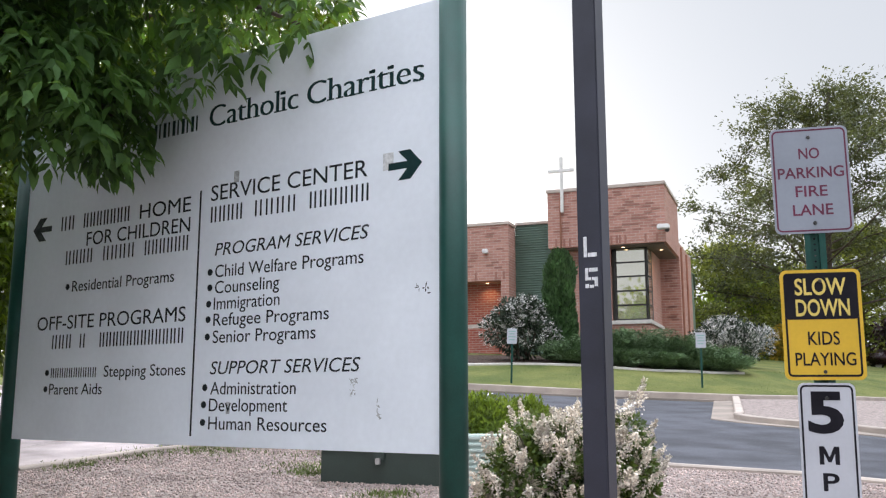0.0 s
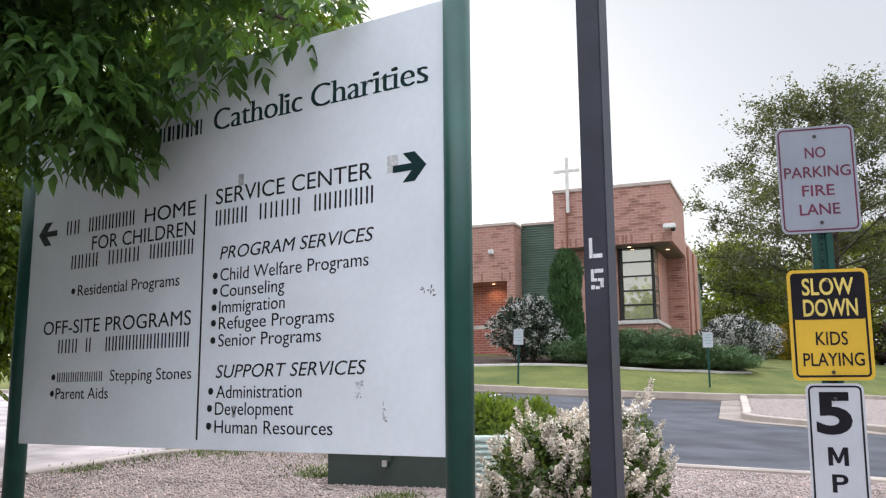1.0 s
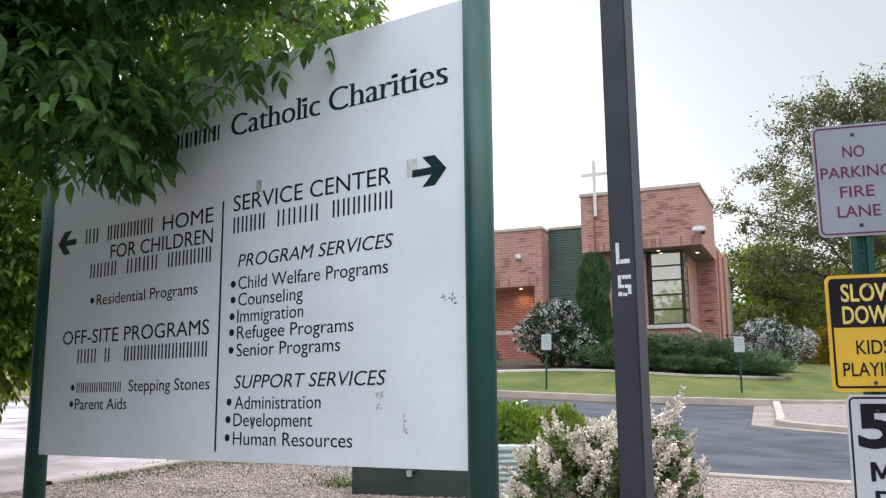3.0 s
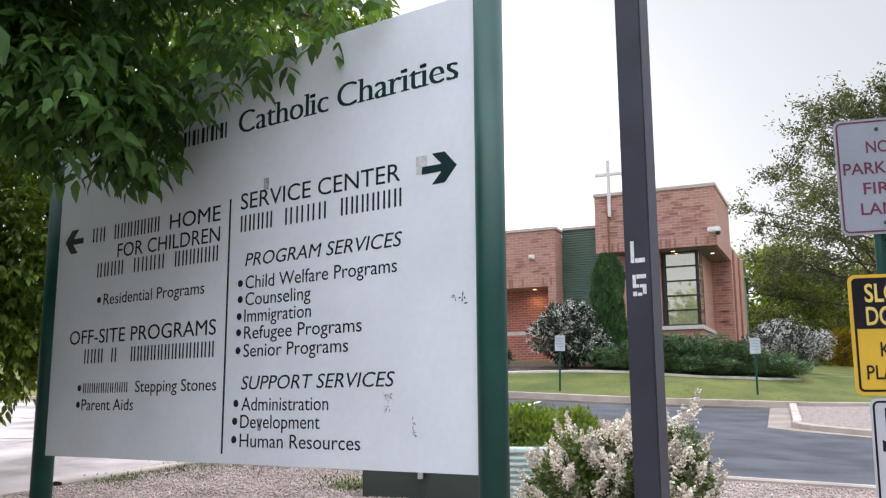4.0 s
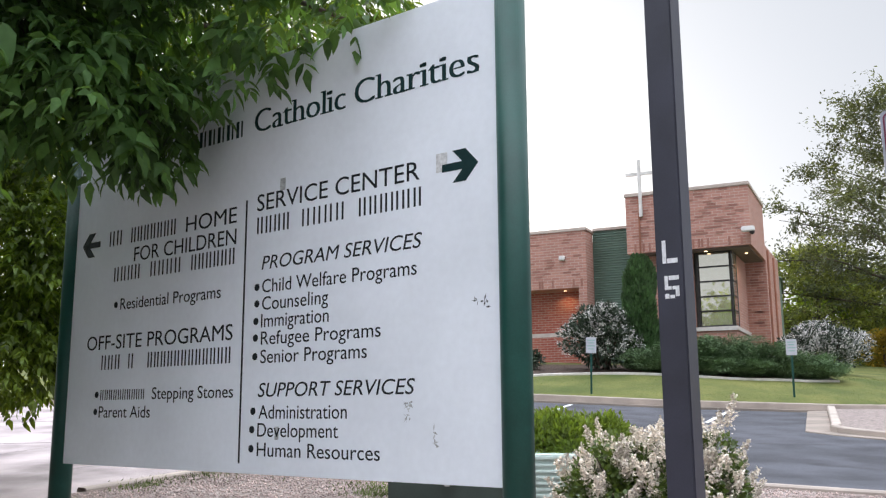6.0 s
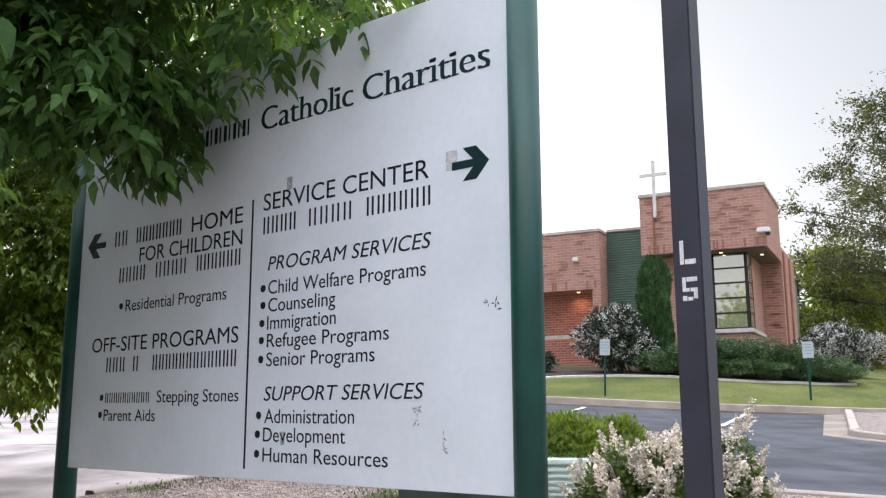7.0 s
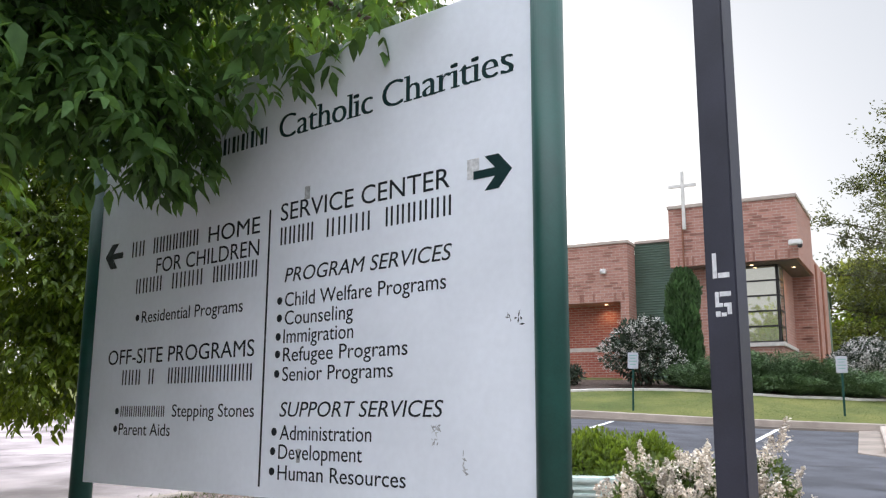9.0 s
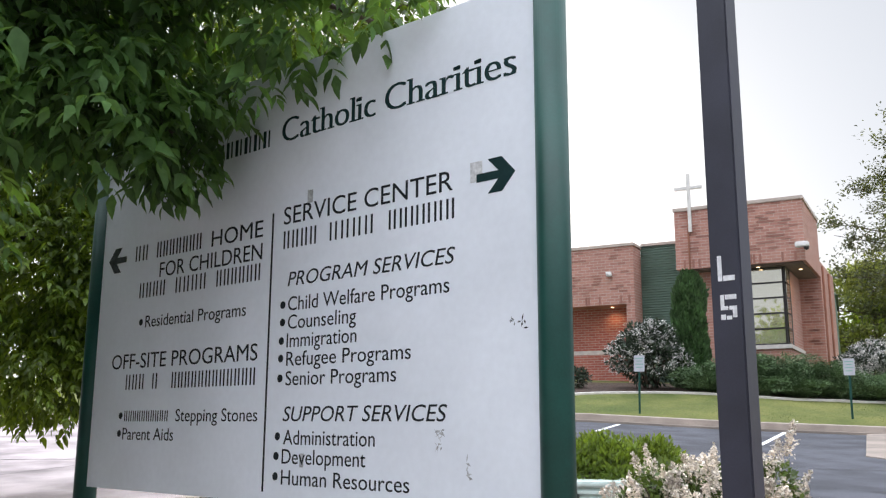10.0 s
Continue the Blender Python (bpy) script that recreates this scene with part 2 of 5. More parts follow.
M_PANEL = material("panel_white", (0.82, 0.87, 0.94), 0.42, spread=0.05, scale=1.3, fine=25, bump=0.02)
M_INK = material("ink_black", (0.018, 0.022, 0.026), 0.5, spread=0.2, bump=0.0, spec=0.12)
M_INK_GREEN = material("ink_dark_green", (0.012, 0.035, 0.036), 0.5, spread=0.2, bump=0.0, spec=0.12)
M_INK_FADED = material("ink_faded", (0.055, 0.062, 0.066), 0.55, spread=0.35, scale=20, bump=0.0, spec=0.12)
M_TAPE_PALE = material("tape_pale", (0.62, 0.63, 0.64), 0.65, spread=0.22, scale=45, bump=0.05)
M_TAPE = material("tape_residue", (0.42, 0.44, 0.45), 0.7, spread=0.3, scale=30, bump=0.05)
M_POST = material("post_green", (0.009, 0.058, 0.046), 0.42, spec=0.35, spread=0.18, scale=5, fine=90, bump=0.05)
M_POLE = material("pole_charcoal", (0.027, 0.028, 0.045), 0.45, spec=0.55, spread=0.2, scale=4, fine=120, bump=0.06)
M_STENCIL = material("stencil_white", (0.72, 0.73, 0.75), 0.6, spread=0.12, scale=40, bump=0.0)
# darker copy of sign white: the plate's shade is put into its colour
M_WHITE_SHADED = material("sign_white_shaded", (0.26, 0.285, 0.335), 0.45, spread=0.06, scale=5, bump=0.02)
M_WHITE = material("sign_white", (0.50, 0.51, 0.56), 0.4, spread=0.05, scale=5, bump=0.02)
M_RED = material("sign_red", (0.115, 0.012, 0.042), 0.45, spread=0.15, bump=0.0)
M_CREAM = material("sign_pale_yellow", (0.68, 0.52, 0.13), 0.45, spread=0.08, bump=0.0)
M_YELLOW = material("sign_yellow", (0.63, 0.395, 0.030), 0.4, spread=0.07, scale=5, bump=0.02)
M_BLACK = material("sign_black", (0.014, 0.013, 0.018), 0.42, spread=0.2, bump=0.0, spec=0.12)
M_ALU = material("aluminium", (0.55, 0.55, 0.56), 0.4, metal=0.9, spread=0.1)
M_BOLT = material("bolt_steel", (0.10, 0.095, 0.095), 0.45, metal=0.7, spread=0.2)
M_BOX = material("cabinet_green", (0.035, 0.052, 0.045), 0.45, spread=0.15, scale=3)
M_AC = material("unit_pale_green", (0.56, 0.66, 0.63), 0.5, spread=0.1)
M_HOUSE = material("house_siding_pale_green", (0.20, 0.27, 0.22), 0.7, spread=0.15, scale=1.5)
M_ASPHALT = material("asphalt", (0.070, 0.071, 0.083), 0.85, spread=0.34, scale=1.3, fine=180, bump=0.4, bump_size=0.006, spec=0.3)
M_PALE_ASPHALT = material("old_asphalt", (0.37, 0.320, 0.325), 0.9, spread=0.4, scale=0.9, fine=150, bump=0.4, bump_size=0.006, spec=0.3)
M_CONCRETE = material("concrete", (0.48, 0.40, 0.34), 0.9, spread=0.18, scale=2.5, fine=90, bump=0.3, bump_size=0.004)
M_GUTTER = material("gutter_concrete", (0.26, 0.215, 0.182), 0.9, spread=0.25, scale=1.2, fine=50, bump=0.3, bump_size=0.004)
M_KERB = material("kerb_concrete", (0.43, 0.365, 0.32), 0.9, spread=0.16, scale=1.8, fine=60, bump=0.3, bump_size=0.004)
M_BLADE = material("grass_blade", (0.136, 0.182, 0.050), 0.8, spread=0.34, scale=0.5, fine=3, bump=0.0, island=0.3, spec=0.2)
M_GRAVEL = material("gravel_bed", (0.29, 0.235, 0.215), 0.95, spread=0.35, scale=14, fine=70, bump=0.9, bump_size=0.02)
M_STONE = material("gravel_stone", (0.41, 0.318, 0.290), 0.9, spread=0.3, scale=2.2, fine=60, bump=0.1, island=0.48)
M_GRASS = material("lawn", (0.106, 0.143, 0.038), 0.95, spread=0.34, scale=0.8, fine=14, bump=0.8, bump_size=0.04, second=(0.165, 0.168, 0.054), ramp=(0.3, 0.7), spec=0.2)
M_EARTH = material("earth", (0.12, 0.13, 0.05), 0.95, spread=0.3, scale=0.3, fine=8, bump=0.4)
M_MULCH = material("mulch", (0.06, 0.038, 0.028), 0.95, spread=0.4, scale=8, fine=50, bump=0.8, bump_size=0.03)
M_PAINT = material("road_paint", (0.80, 0.80, 0.80), 0.8, spread=0.15, scale=6)
M_BRICK = brick_material("brick_tan_red", (0.415, 0.200, 0.158), (0.50, 0.260, 0.205), (0.52, 0.40, 0.35))
M_BRICK_RED = brick_material("brick_red", (0.36, 0.095, 0.070), (0.46, 0.150, 0.11), (0.48, 0.36, 0.31), 0.09, 0.27)
M_BRICK_DARK = object_varied("brick_dark", (0.30, 0.142, 0.112), (0.38, 0.182, 0.142))
M_BRICK_SINGLE = material("brick_single", (0.36, 0.155, 0.10), 0.9, spread=0.2, scale=2)
M_COPING = material("coping", (0.50, 0.42, 0.37), 0.7, spread=0.1, scale=2)
M_SIDING = material("siding_green", (0.100, 0.155, 0.122), 0.5, spread=0.12, scale=1.5)
M_MINT = material("faded_green_print", (0.22, 0.42, 0.36), 0.6, spread=0.1, bump=0.0)
M_SOFFIT = material("soffit", (0.16, 0.12, 0.10), 0.8, spread=0.15)
M_SILL = material("stone_sill", (0.62, 0.58, 0.54), 0.8, spread=0.1)
M_FRAME = material("window_bronze", (0.05, 0.045, 0.045), 0.45, metal=0.3, spread=0.15)
M_GLASS = glass_material("window_glass", (0.78, 0.75, 0.64))
M_ROOM_SHADE = material("room_shade", (0.08, 0.07, 0.06), 0.9)
M_HOUSING = material("housing_white", (0.82, 0.80, 0.79), 0.5, spread=0.06)
M_CROSS = material("cross_white", (0.72, 0.70, 0.67), 0.5, spread=0.06)
M_LAMP = glow("lamp_glow", (1.0, 0.70, 0.40), 2.2)
M_LEAF = material("leaf_near", (0.070, 0.140, 0.046), 0.5, spec=0.25, spread=0.30, scale=3, fine=40, bump=0.1, island=0.45, translucent=0.34)
# far leaves with backlight from the low sun mixed into the base colour
M_LEAF_BACKLIT_TINT = material("leaf_backlit_tint", (0.095, 0.150, 0.020), 0.5, spread=0.25, scale=2, fine=30, bump=0.0, island=0.4, translucent=0.6)
M_LEAF_BACK = material("leaf_behind", (0.080, 0.128, 0.020), 0.5, spread=0.3, scale=2, fine=30, bump=0.0, island=0.5, translucent=0.52)
M_LEAF_FAR = material("leaf_far", (0.066, 0.080, 0.050), 0.6, spread=0.2, scale=0.4, fine=5, bump=0.0, island=0.35, translucent=0.35)
M_LEAF_WOOD = material("leaf_wood", (0.115, 0.142, 0.052), 0.6, spread=0.28, scale=0.3, fine=5, bump=0.0, island=0.45, translucent=0.5)
# golden glow of the low sun painted as leaf colour
M_LEAF_SUN_GLOW = material("leaf_sun_glow", (0.30, 0.22, 0.03), 0.6, spread=0.3, scale=0.4, fine=5, bump=0.0, island=0.4, translucent=0.45)
M_LEAF_PURPLE = material("leaf_purple", (0.045, 0.018, 0.022), 0.6, spread=0.25, scale=0.5, bump=0.0, island=0.4)
M_SHRUB = material("leaf_shrub", (0.125, 0.182, 0.034), 0.55, spread=0.25, scale=4, bump=0.0, island=0.4, translucent=0.3)
M_LILAC_LEAF = material("leaf_lilac", (0.080, 0.122, 0.034), 0.5, spread=0.25, scale=4, bump=0.0, island=0.4, translucent=0.25)
M_BLOOM = material("blossom", (0.76, 0.685, 0.595), 0.8, spread=0.20, scale=6, bump=0.0, island=0.25)
M_BLOOM_FAR = material("blossom_far", (0.70, 0.68, 0.66), 0.8, spread=0.15, scale=3, bump=0.0, island=0.3)
M_BUSH_DARK = material("leaf_bush", (0.038, 0.058, 0.034), 0.6, spread=0.3, scale=3, bump=0.0, island=0.4)
M_CEDAR = material("leaf_cedar", (0.058, 0.120, 0.036), 0.7, spread=0.3, scale=3, bump=0.0, island=0.4)
M_JUNIPER = material("leaf_juniper", (0.125, 0.200, 0.090), 0.7, spread=0.3, scale=1.5, bump=0.0, island=0.45)
M_BARK = material("bark", (0.075, 0.055, 0.042), 0.9, spread=0.35, scale=8, fine=40, bump=0.8, bump_size=0.02)
M_CAR = material("car_paint", (0.030, 0.008, 0.014), 0.25, spread=0.1, bump=0.0)
M_TYRE = material("tyre", (0.018, 0.018, 0.018), 0.85, spread=0.2)


# ---- ground ----
def curve_at(points, x):
    return float(np.interp(x, [p[0] for p in points], [p[1] for p in points]))


BED_EDGE = [(-14, -7.4), (-3.8, 9.45), (-2.9, 10.9), (-2.2, 11.6), (-1.2, 11.8), (0.5, 11.1), (3.2, 9.77), (4.54, 9.4), (5.3, 8.9), (8, 6.8), (16, 0)]
FAR_KERB = [(-60, 49), (-10, 28.4), (2.1, 23.9), (5.7, 22.9), (9.5, 22.9), (13, 24), (18, 27), (60, 52)]
ISLE_EDGE = [(6.25, 17.0), (6.6, 16.4), (7.1, 15.9), (7.7, 15.4), (8.5, 14.2), (12, 9.5), (20, 1), (40, -20)]


def slope_z(x, y):
    return 0.0733 * min(max(y, -8), 24) - 0.029 - 0.033 * min(max(0, x - 2), 12)


def ground_z(x, y):
    z = slope_z(x, y)
    q = max(0.0, y - curve_at(FAR_KERB, x))
    side = min(max((42 - x) / 18, 0), 1)
    rise = 0.20 * min(q, 4.5) + 0.095 * min(max(q - 4.5, 0), 12)
    return z + rise * side * side * (3 - 2 * side)


def sheet(name, xs, low, high, rows, lift, mat, label, category, kind="structure", thick=0.0):
    verts, faces = [], []
    for x in xs:
        a, b = low(x), high(x)
        for j in range(rows + 1):
            y = a + (b - a) * j / rows
            verts.append((x, y, ground_z(x, y - 0.001) + lift))
    for i in range(len(xs) - 1):
        for j in range(rows):
            o = i * (rows + 1) + j
            faces.append((o, o + rows + 1, o + rows + 2, o + 1))
    ob = arrays(name, verts, faces, mat, smooth=True)
    return tagged(ob, label, category, kind=kind)


def kerb(name, points, width, height, drop, label, step=0.25, side=0.0, round_=0.02, mat=None):
    """A kerb of concrete swept along a line on the ground."""
    line = []
    for (x0, y0), (x1, y1) in zip(points[:-1], points[1:]):
        n = max(1, int(math.hypot(x1 - x0, y1 - y0) / step))
        line += [(x0 + (x1 - x0) * i / n, y0 + (y1 - y0) * i / n) for i in range(n)]
    line.append(points[-1])
    section = [(-width / 2, -drop), (-width / 2, height - round_), (-width / 2 + round_, height), (width / 2 - round_, height), (width / 2, height - round_), (width / 2, -drop)]
    verts, faces = [], []
    for i, (x, y) in enumerate(line):
        x0, y0 = line[max(i - 1, 0)]
        x1, y1 = line[min(i + 1, len(line) - 1)]
        d = math.hypot(x1 - x0, y1 - y0)
        nx, ny = -(y1 - y0) / d, (x1 - x0) / d
        base = slope_z(x, y)
        for s, h in section:
            verts.append((x + nx * (s + side), y + ny * (s + side), base + h))
    k = len(section)
    for i in range(len(line) - 1):
        for j in range(k - 1):
            faces.append((i * k + j, i * k + j + 1, (i + 1) * k + j + 1, (i + 1) * k + j))
    ob = arrays(name, verts, faces, mat or M_KERB)
    return tagged(ob, label, "kerb", kind="structure")


def steps(a, b, d):
    n = max(1, int(round((b - a) / d)))
    return [a + (b - a) * i / n for i in range(n + 1)]


XS = [-900, -500, -250, -120, -70] + steps(-40, 40, 1.0) + [70, 120, 250, 500, 900]
YS = [-900, -400, -150, -60, -20] + steps(-8, 60, 1.0) + [90, 150, 300, 600, 1200]
gv = [(x, y, ground_z(x, y) - 0.10) for x in XS for y in YS]
gf = [(i * len(YS) + j, (i + 1) * len(YS) + j, (i + 1) * len(YS) + j + 1, i * len(YS) + j + 1) for i in range(len(XS) - 1) for j in range(len(YS) - 1)]
tagged(arrays("ground", gv, gf, M_EARTH, smooth=True), "rough grass and earth that reaches the horizon", "ground", kind="structure")
sheet("road", steps(-3, 40, 0.5), lambda x: -30, lambda x: curve_at(FAR_KERB, x), 60, 0.0, M_ASPHALT, "dark grey patched asphalt drive with faded lines", "road")
sheet("parking_lot", steps(-60, -3, 1.0), lambda x: -30, lambda x: curve_at(FAR_KERB, x), 60, 0.0, M_PALE_ASPHALT, "pale worn asphalt of a parking lot, cracked", "road")
sheet("gravel_bed", steps(-12, 15.9, 0.3), lambda x: -7.3, lambda x: curve_at(BED_EDGE, x), 40, 0.07, M_GRAVEL, "bed of pinkish grey gravel round the sign", "gravel")
sheet("lawn", steps(-60, 60, 0.75), lambda x: curve_at(FAR_KERB, x) + 0.1, lambda x: curve_at(FAR_KERB, x) + 40, 60, 0.06, M_GRASS, "mown green lawn on a bank, thin in places", "lawn")
sheet("gravel_island", steps(7.05, 40, 0.4), lambda x: curve_at(ISLE_EDGE, x) + 0.95, lambda x: min(curve_at(FAR_KERB, x), 17.0 + (x - 6.95) * 2.6), 24, 0.08, M_GRAVEL, "gravel island beside the drive", "gravel")
kerb("kerb_bed", BED_EDGE[1:], 0.15, 0.11, 0.1, "low concrete kerb round the gravel bed")
kerb("kerb_lawn", FAR_KERB[:], 0.32, 0.18, 0.1, "tan concrete kerb along the lawn", 0.5)
ISLE_LINE = [(8.45, 22.7), (6.4, 17.4), *ISLE_EDGE]
kerb("kerb_island", ISLE_LINE, 0.17, 0.13, 0.1, "tan concrete kerb round the gravel island", side=0.60)
kerb("gutter_island", ISLE_LINE, 0.46, 0.022, 0.1, "stained concrete gutter along the island kerb", side=0.29, round_=0.01, mat=M_GUTTER)
kerb("gutter_lawn", FAR_KERB, 0.42, 0.018, 0.1, "stained concrete gutter along the lawn kerb", 0.5, side=-0.37, round_=0.01, mat=M_GUTTER)


def strip(name, a, b, width, lift, mat, label):
    (x0, y0), (x1, y1) = a, b
    d = math.hypot(x1 - x0, y1 - y0)
    nx, ny = -(y1 - y0) / d * width / 2, (x1 - x0) / d * width / 2
    v, f = [], []
    for i in range(9):
        x, y = x0 + (x1 - x0) * i / 8, y0 + (y1 - y0) * i / 8
        for s in (1, -1):
            v.append((x + s * nx, y + s * ny, slope_z(x + s * nx, y + s * ny) + lift))
    f = [(2 * i + 1, 2 * i + 3, 2 * i + 2, 2 * i) for i in range(8)]
    return tagged(arrays(name, v, f, mat), label, "road marking", "stall lines", "structure")


strip("stall_line", (4.93, 18.5), (6.5, 22.2), 0.10, 0.006, M_PAINT, "faded white painted stall line")
strip("stall_line", (2.0, 20.4), (2.78, 22.8), 0.10, 0.006, M_PAINT, "faded white painted stall line")


def crack(points, width, seed, mat, label):
    """A wandering tar-filled crack on the asphalt."""
    r = random.Random(seed)
    line = []
    for (x0, y0), (x1, y1) in zip(points[:-1], points[1:]):
        n = max(2, int(math.hypot(x1 - x0, y1 - y0) / 0.15))
        line += [(x0 + (x1 - x0) * i / n + r.uniform(-0.04, 0.04), y0 + (y1 - y0) * i / n + r.uniform(-0.04, 0.04)) for i in range(n)]
    v = []
    for x, y in line:
        w = width * r.uniform(0.4, 1.2) / 2
        v += [(x, y - w * 1.6, slope_z(x, y - w * 1.6) + 0.005), (x, y + w * 1.6, slope_z(x, y + w * 1.6) + 0.005)]
    f = [(2 * i, 2 * i + 2, 2 * i + 3, 2 * i + 1) for i in range(len(line) - 1)]
    tagged(arrays("crack", v, f, mat), label, "crack", "cracks in the asphalt", "structure")


M_TAR = material("tar", (0.05, 0.045, 0.045), 0.7, spread=0.3)
for seed, pts in enumerate([[(-12, 15.2), (-8, 14.4), (-4.5, 14.9)], [(-9.5, 18.8), (-6.5, 18.0), (-3.2, 18.6)], [(-7.2, 11.8), (-6.0, 14.4), (-5.6, 18.3)], [(-14, 21.5), (-8, 21.0), (-3.5, 21.8)], [(-4.9, 11.2), (-4.4, 12.9), (-3.4, 14.2)]]):
    crack(pts, 0.04, seed + 1, M_TAR, "dark tar-sealed crack across the parking lot")
for seed, pts in enumerate([[(3.4, 15.4), (4.8, 14.8), (6.2, 14.9)], [(4.6, 12.4), (6.0, 11.6), (8.2, 10.4)], [(5.6, 17.2), (5.9, 18.8), (6.6, 20.2)]]):
    crack(pts, 0.025, seed + 11, M_TAR, "thin dark seam in the drive")


# ---- the large sign panel on two posts ----
SIGN = pose(0.219, 4.280, 1.183, 0, 0, -36)   # lower right corner; x runs along the panel, -y faces the drive
sign_board = thing("sign_board", "large white panel sign with black lettering between two green pipe posts", "sign", SIGN)
panel = part("panel", boxed(-3.60, -0.003, 0.0, 0.012, 0.0, 2.435, bevel=0.002), M_PANEL, sign_board, "white sheet metal panel, smudged and scuffed")
part("back_rail", boxed(-3.60, -0.02, 0.0125, 0.05, 0.25, 0.31), M_POST, sign_board)
part("back_rail", boxed(-3.60, -0.02, 0.0125, 0.05, 2.10, 2.16), M_POST, sign_board)
for px in (0.062, -3.662):
    bm = cylinder(bmesh.new(), 0.074, 0.074, -1.2, 2.52, 32, pose(px, 0.03, 0))
    post = part("post", bm, M_POST, sign_board, "dark green painted steel pipe post", smooth=True)
    bm = cylinder(bmesh.new(), 0.078, 0.05, 2.52, 2.555, 32, pose(px, 0.03, 0))
    part("cap", bm, M_POST, post, smooth=True)
part("divider", boxed(-1.797, -1.783, -0.0015, 0.0, 0.055, 1.58), M_INK, panel, "thin black rule")

# words, left end, right end, baseline, capital height
LINES = [
    ("SERVICE CENTER", -1.697, -0.477, 1.500, 0.105),
    ("PROGRAM SERVICES", -1.644, -0.463, 1.149, 0.083),
    ("Child Welfare Programs", -1.635, -0.497, 1.014, 0.081),
    ("Counseling", -1.631, -1.108, 0.914, 0.081),
    ("Immigration", -1.636, -1.102, 0.815, 0.081),
    ("Refugee Programs", -1.633, -0.733, 0.716, 0.080),
    ("Senior Programs", -1.633, -0.826, 0.612, 0.080),
    ("SUPPORT SERVICES", -1.645, -0.509, 0.424, 0.082),
    ("Administration", -1.635, -0.961, 0.304, 0.080),
    ("Development", -1.641, -1.021, 0.205, 0.080),
    ("Human Resources", -1.641, -0.734, 0.098, 0.080),
    ("HOME", -2.36, -1.876, 1.458, 0.104),
    ("FOR CHILDREN", -2.898, -1.875, 1.327, 0.101),
    ("Residential Programs", -3.023, -1.999, 1.014, 0.080),
    ("OFF-SITE PROGRAMS", -3.386, -1.879, 0.757, 0.100),
    ("Stepping Stones", -2.63, -1.858, 0.423, 0.078),
    ("Parent Aids", -3.201, -2.641, 0.309, 0.078),
]
for words, x0, x1, z, cap in LINES:
    italic = words in ("PROGRAM SERVICES", "SUPPORT SERVICES")
    lettering("word", words, x0, x1, z, cap, M_INK, panel, -0.001, 0.0, 0.2 if italic else 0.0)
TITLE = [("Catholic", -1.736, -1.003, 1.985, 0.152, -0.014), ("Charities", -0.926, -0.106, 1.987, 0.152, -0.014)]
for words, x0, x1, z, cap, weight in TITLE:
    lettering("title_word", words, x0, x1, z, cap, M_INK_GREEN, panel, -0.001, weight, 0.0, label="bold dark green title lettering", serif=0.0055)
# lines that stay plain bars: one bar a word
BARS = [(-1.701, -1.41, 1.362, 0.100, 4), (-1.33, -0.98, 1.362, 0.100, 4), (-0.90, -0.451, 1.362, 0.100, 6),
        (-3.199, -3.03, 1.458, 0.102, 2), (-2.95, -2.45, 1.458, 0.102, 7),
        (-3.123, -2.81, 1.208, 0.098, 4), (-2.72, -2.38, 1.208, 0.098, 4), (-2.30, -1.870, 1.208, 0.098, 6),
        (-3.212, -2.98, 0.622, 0.096, 3), (-2.91, -2.83, 0.622, 0.096, 1), (-2.70, -1.877, 0.622, 0.096, 12),
        (-3.199, -2.70, 0.423, 0.066, 10)]
for x0, x1, z, h, n in BARS:
    pitch = (x1 - x0) / n
    for i in range(n):
        for lead in (0.12, 0.58):
            part("word_bar", boxed(x0 + pitch * (i + lead), x0 + pitch * (i + lead) + 0.13 * h, -0.0016, -0.0004, z, z + h), M_INK, panel)
for x0, x1, z, h, n in ((-2.79, -2.60, 1.985, 0.145, 2), (-2.44, -1.83, 1.985, 0.102, 7)):
    pitch = (x1 - x0) / n
    for i in range(n):
        for lead, wide in ((0.10, 0.30), (0.62, 0.16)):
            part("word_bar", boxed(x0 + pitch * (i + lead), x0 + pitch * (i + lead + wide), -0.0016, -0.0004, z, z + h), M_INK_GREEN, panel)
for bx, bz in [(-1.679, 1.049), (-1.676, 0.953), (-1.68, 0.852), (-1.68, 0.757), (-1.68, 0.651), (-1.683, 0.345), (-1.688, 0.243), (-1.69, 0.138), (-3.075, 1.05), (-3.238, 0.458), (-3.243, 0.346)]:
    bm = cylinder(bmesh.new(), 0.021, 0.021, 0.0, 0.0014, 16, pose(bx, 0.0, bz, 90, 0, 0))
    part("bullet", bm, M_INK, panel)


def arrow(name, tip, tail, z, half, shaft, parent, ink, label):
    d = 1 if tip > tail else -1
    bm = bmesh.new()
    pts = [(tail, z - shaft), (tip - d * 0.095, z - shaft), (tip - d * 0.155, z - half), (tip - d * 0.075, z - half), (tip, z),
           (tip - d * 0.075, z + half), (tip - d * 0.155, z + half), (tip - d * 0.095, z + shaft), (tail, z + shaft)]
    bm.faces.new([bm.verts.new((x, -0.0016, q)) for x, q in pts])
    face = bmesh.ops.extrude_face_region(bm, geom=bm.faces[:])["geom"]
    bmesh.ops.translate(bm, verts=[v for v in face if isinstance(v, bmesh.types.BMVert)], vec=(0, 0.0014, 0))
    bmesh.ops.recalc_face_normals(bm, faces=bm.faces)
    return part(name, bm, ink, parent, label)


arrow("arrow", -0.115, -0.335, 1.530, 0.082, 0.020, panel, M_INK_GREEN, "dark green arrow")
arrow("arrow", -3.516, -3.301, 1.490, 0.085, 0.020, panel, M_INK_FADED, "faded grey arrow")


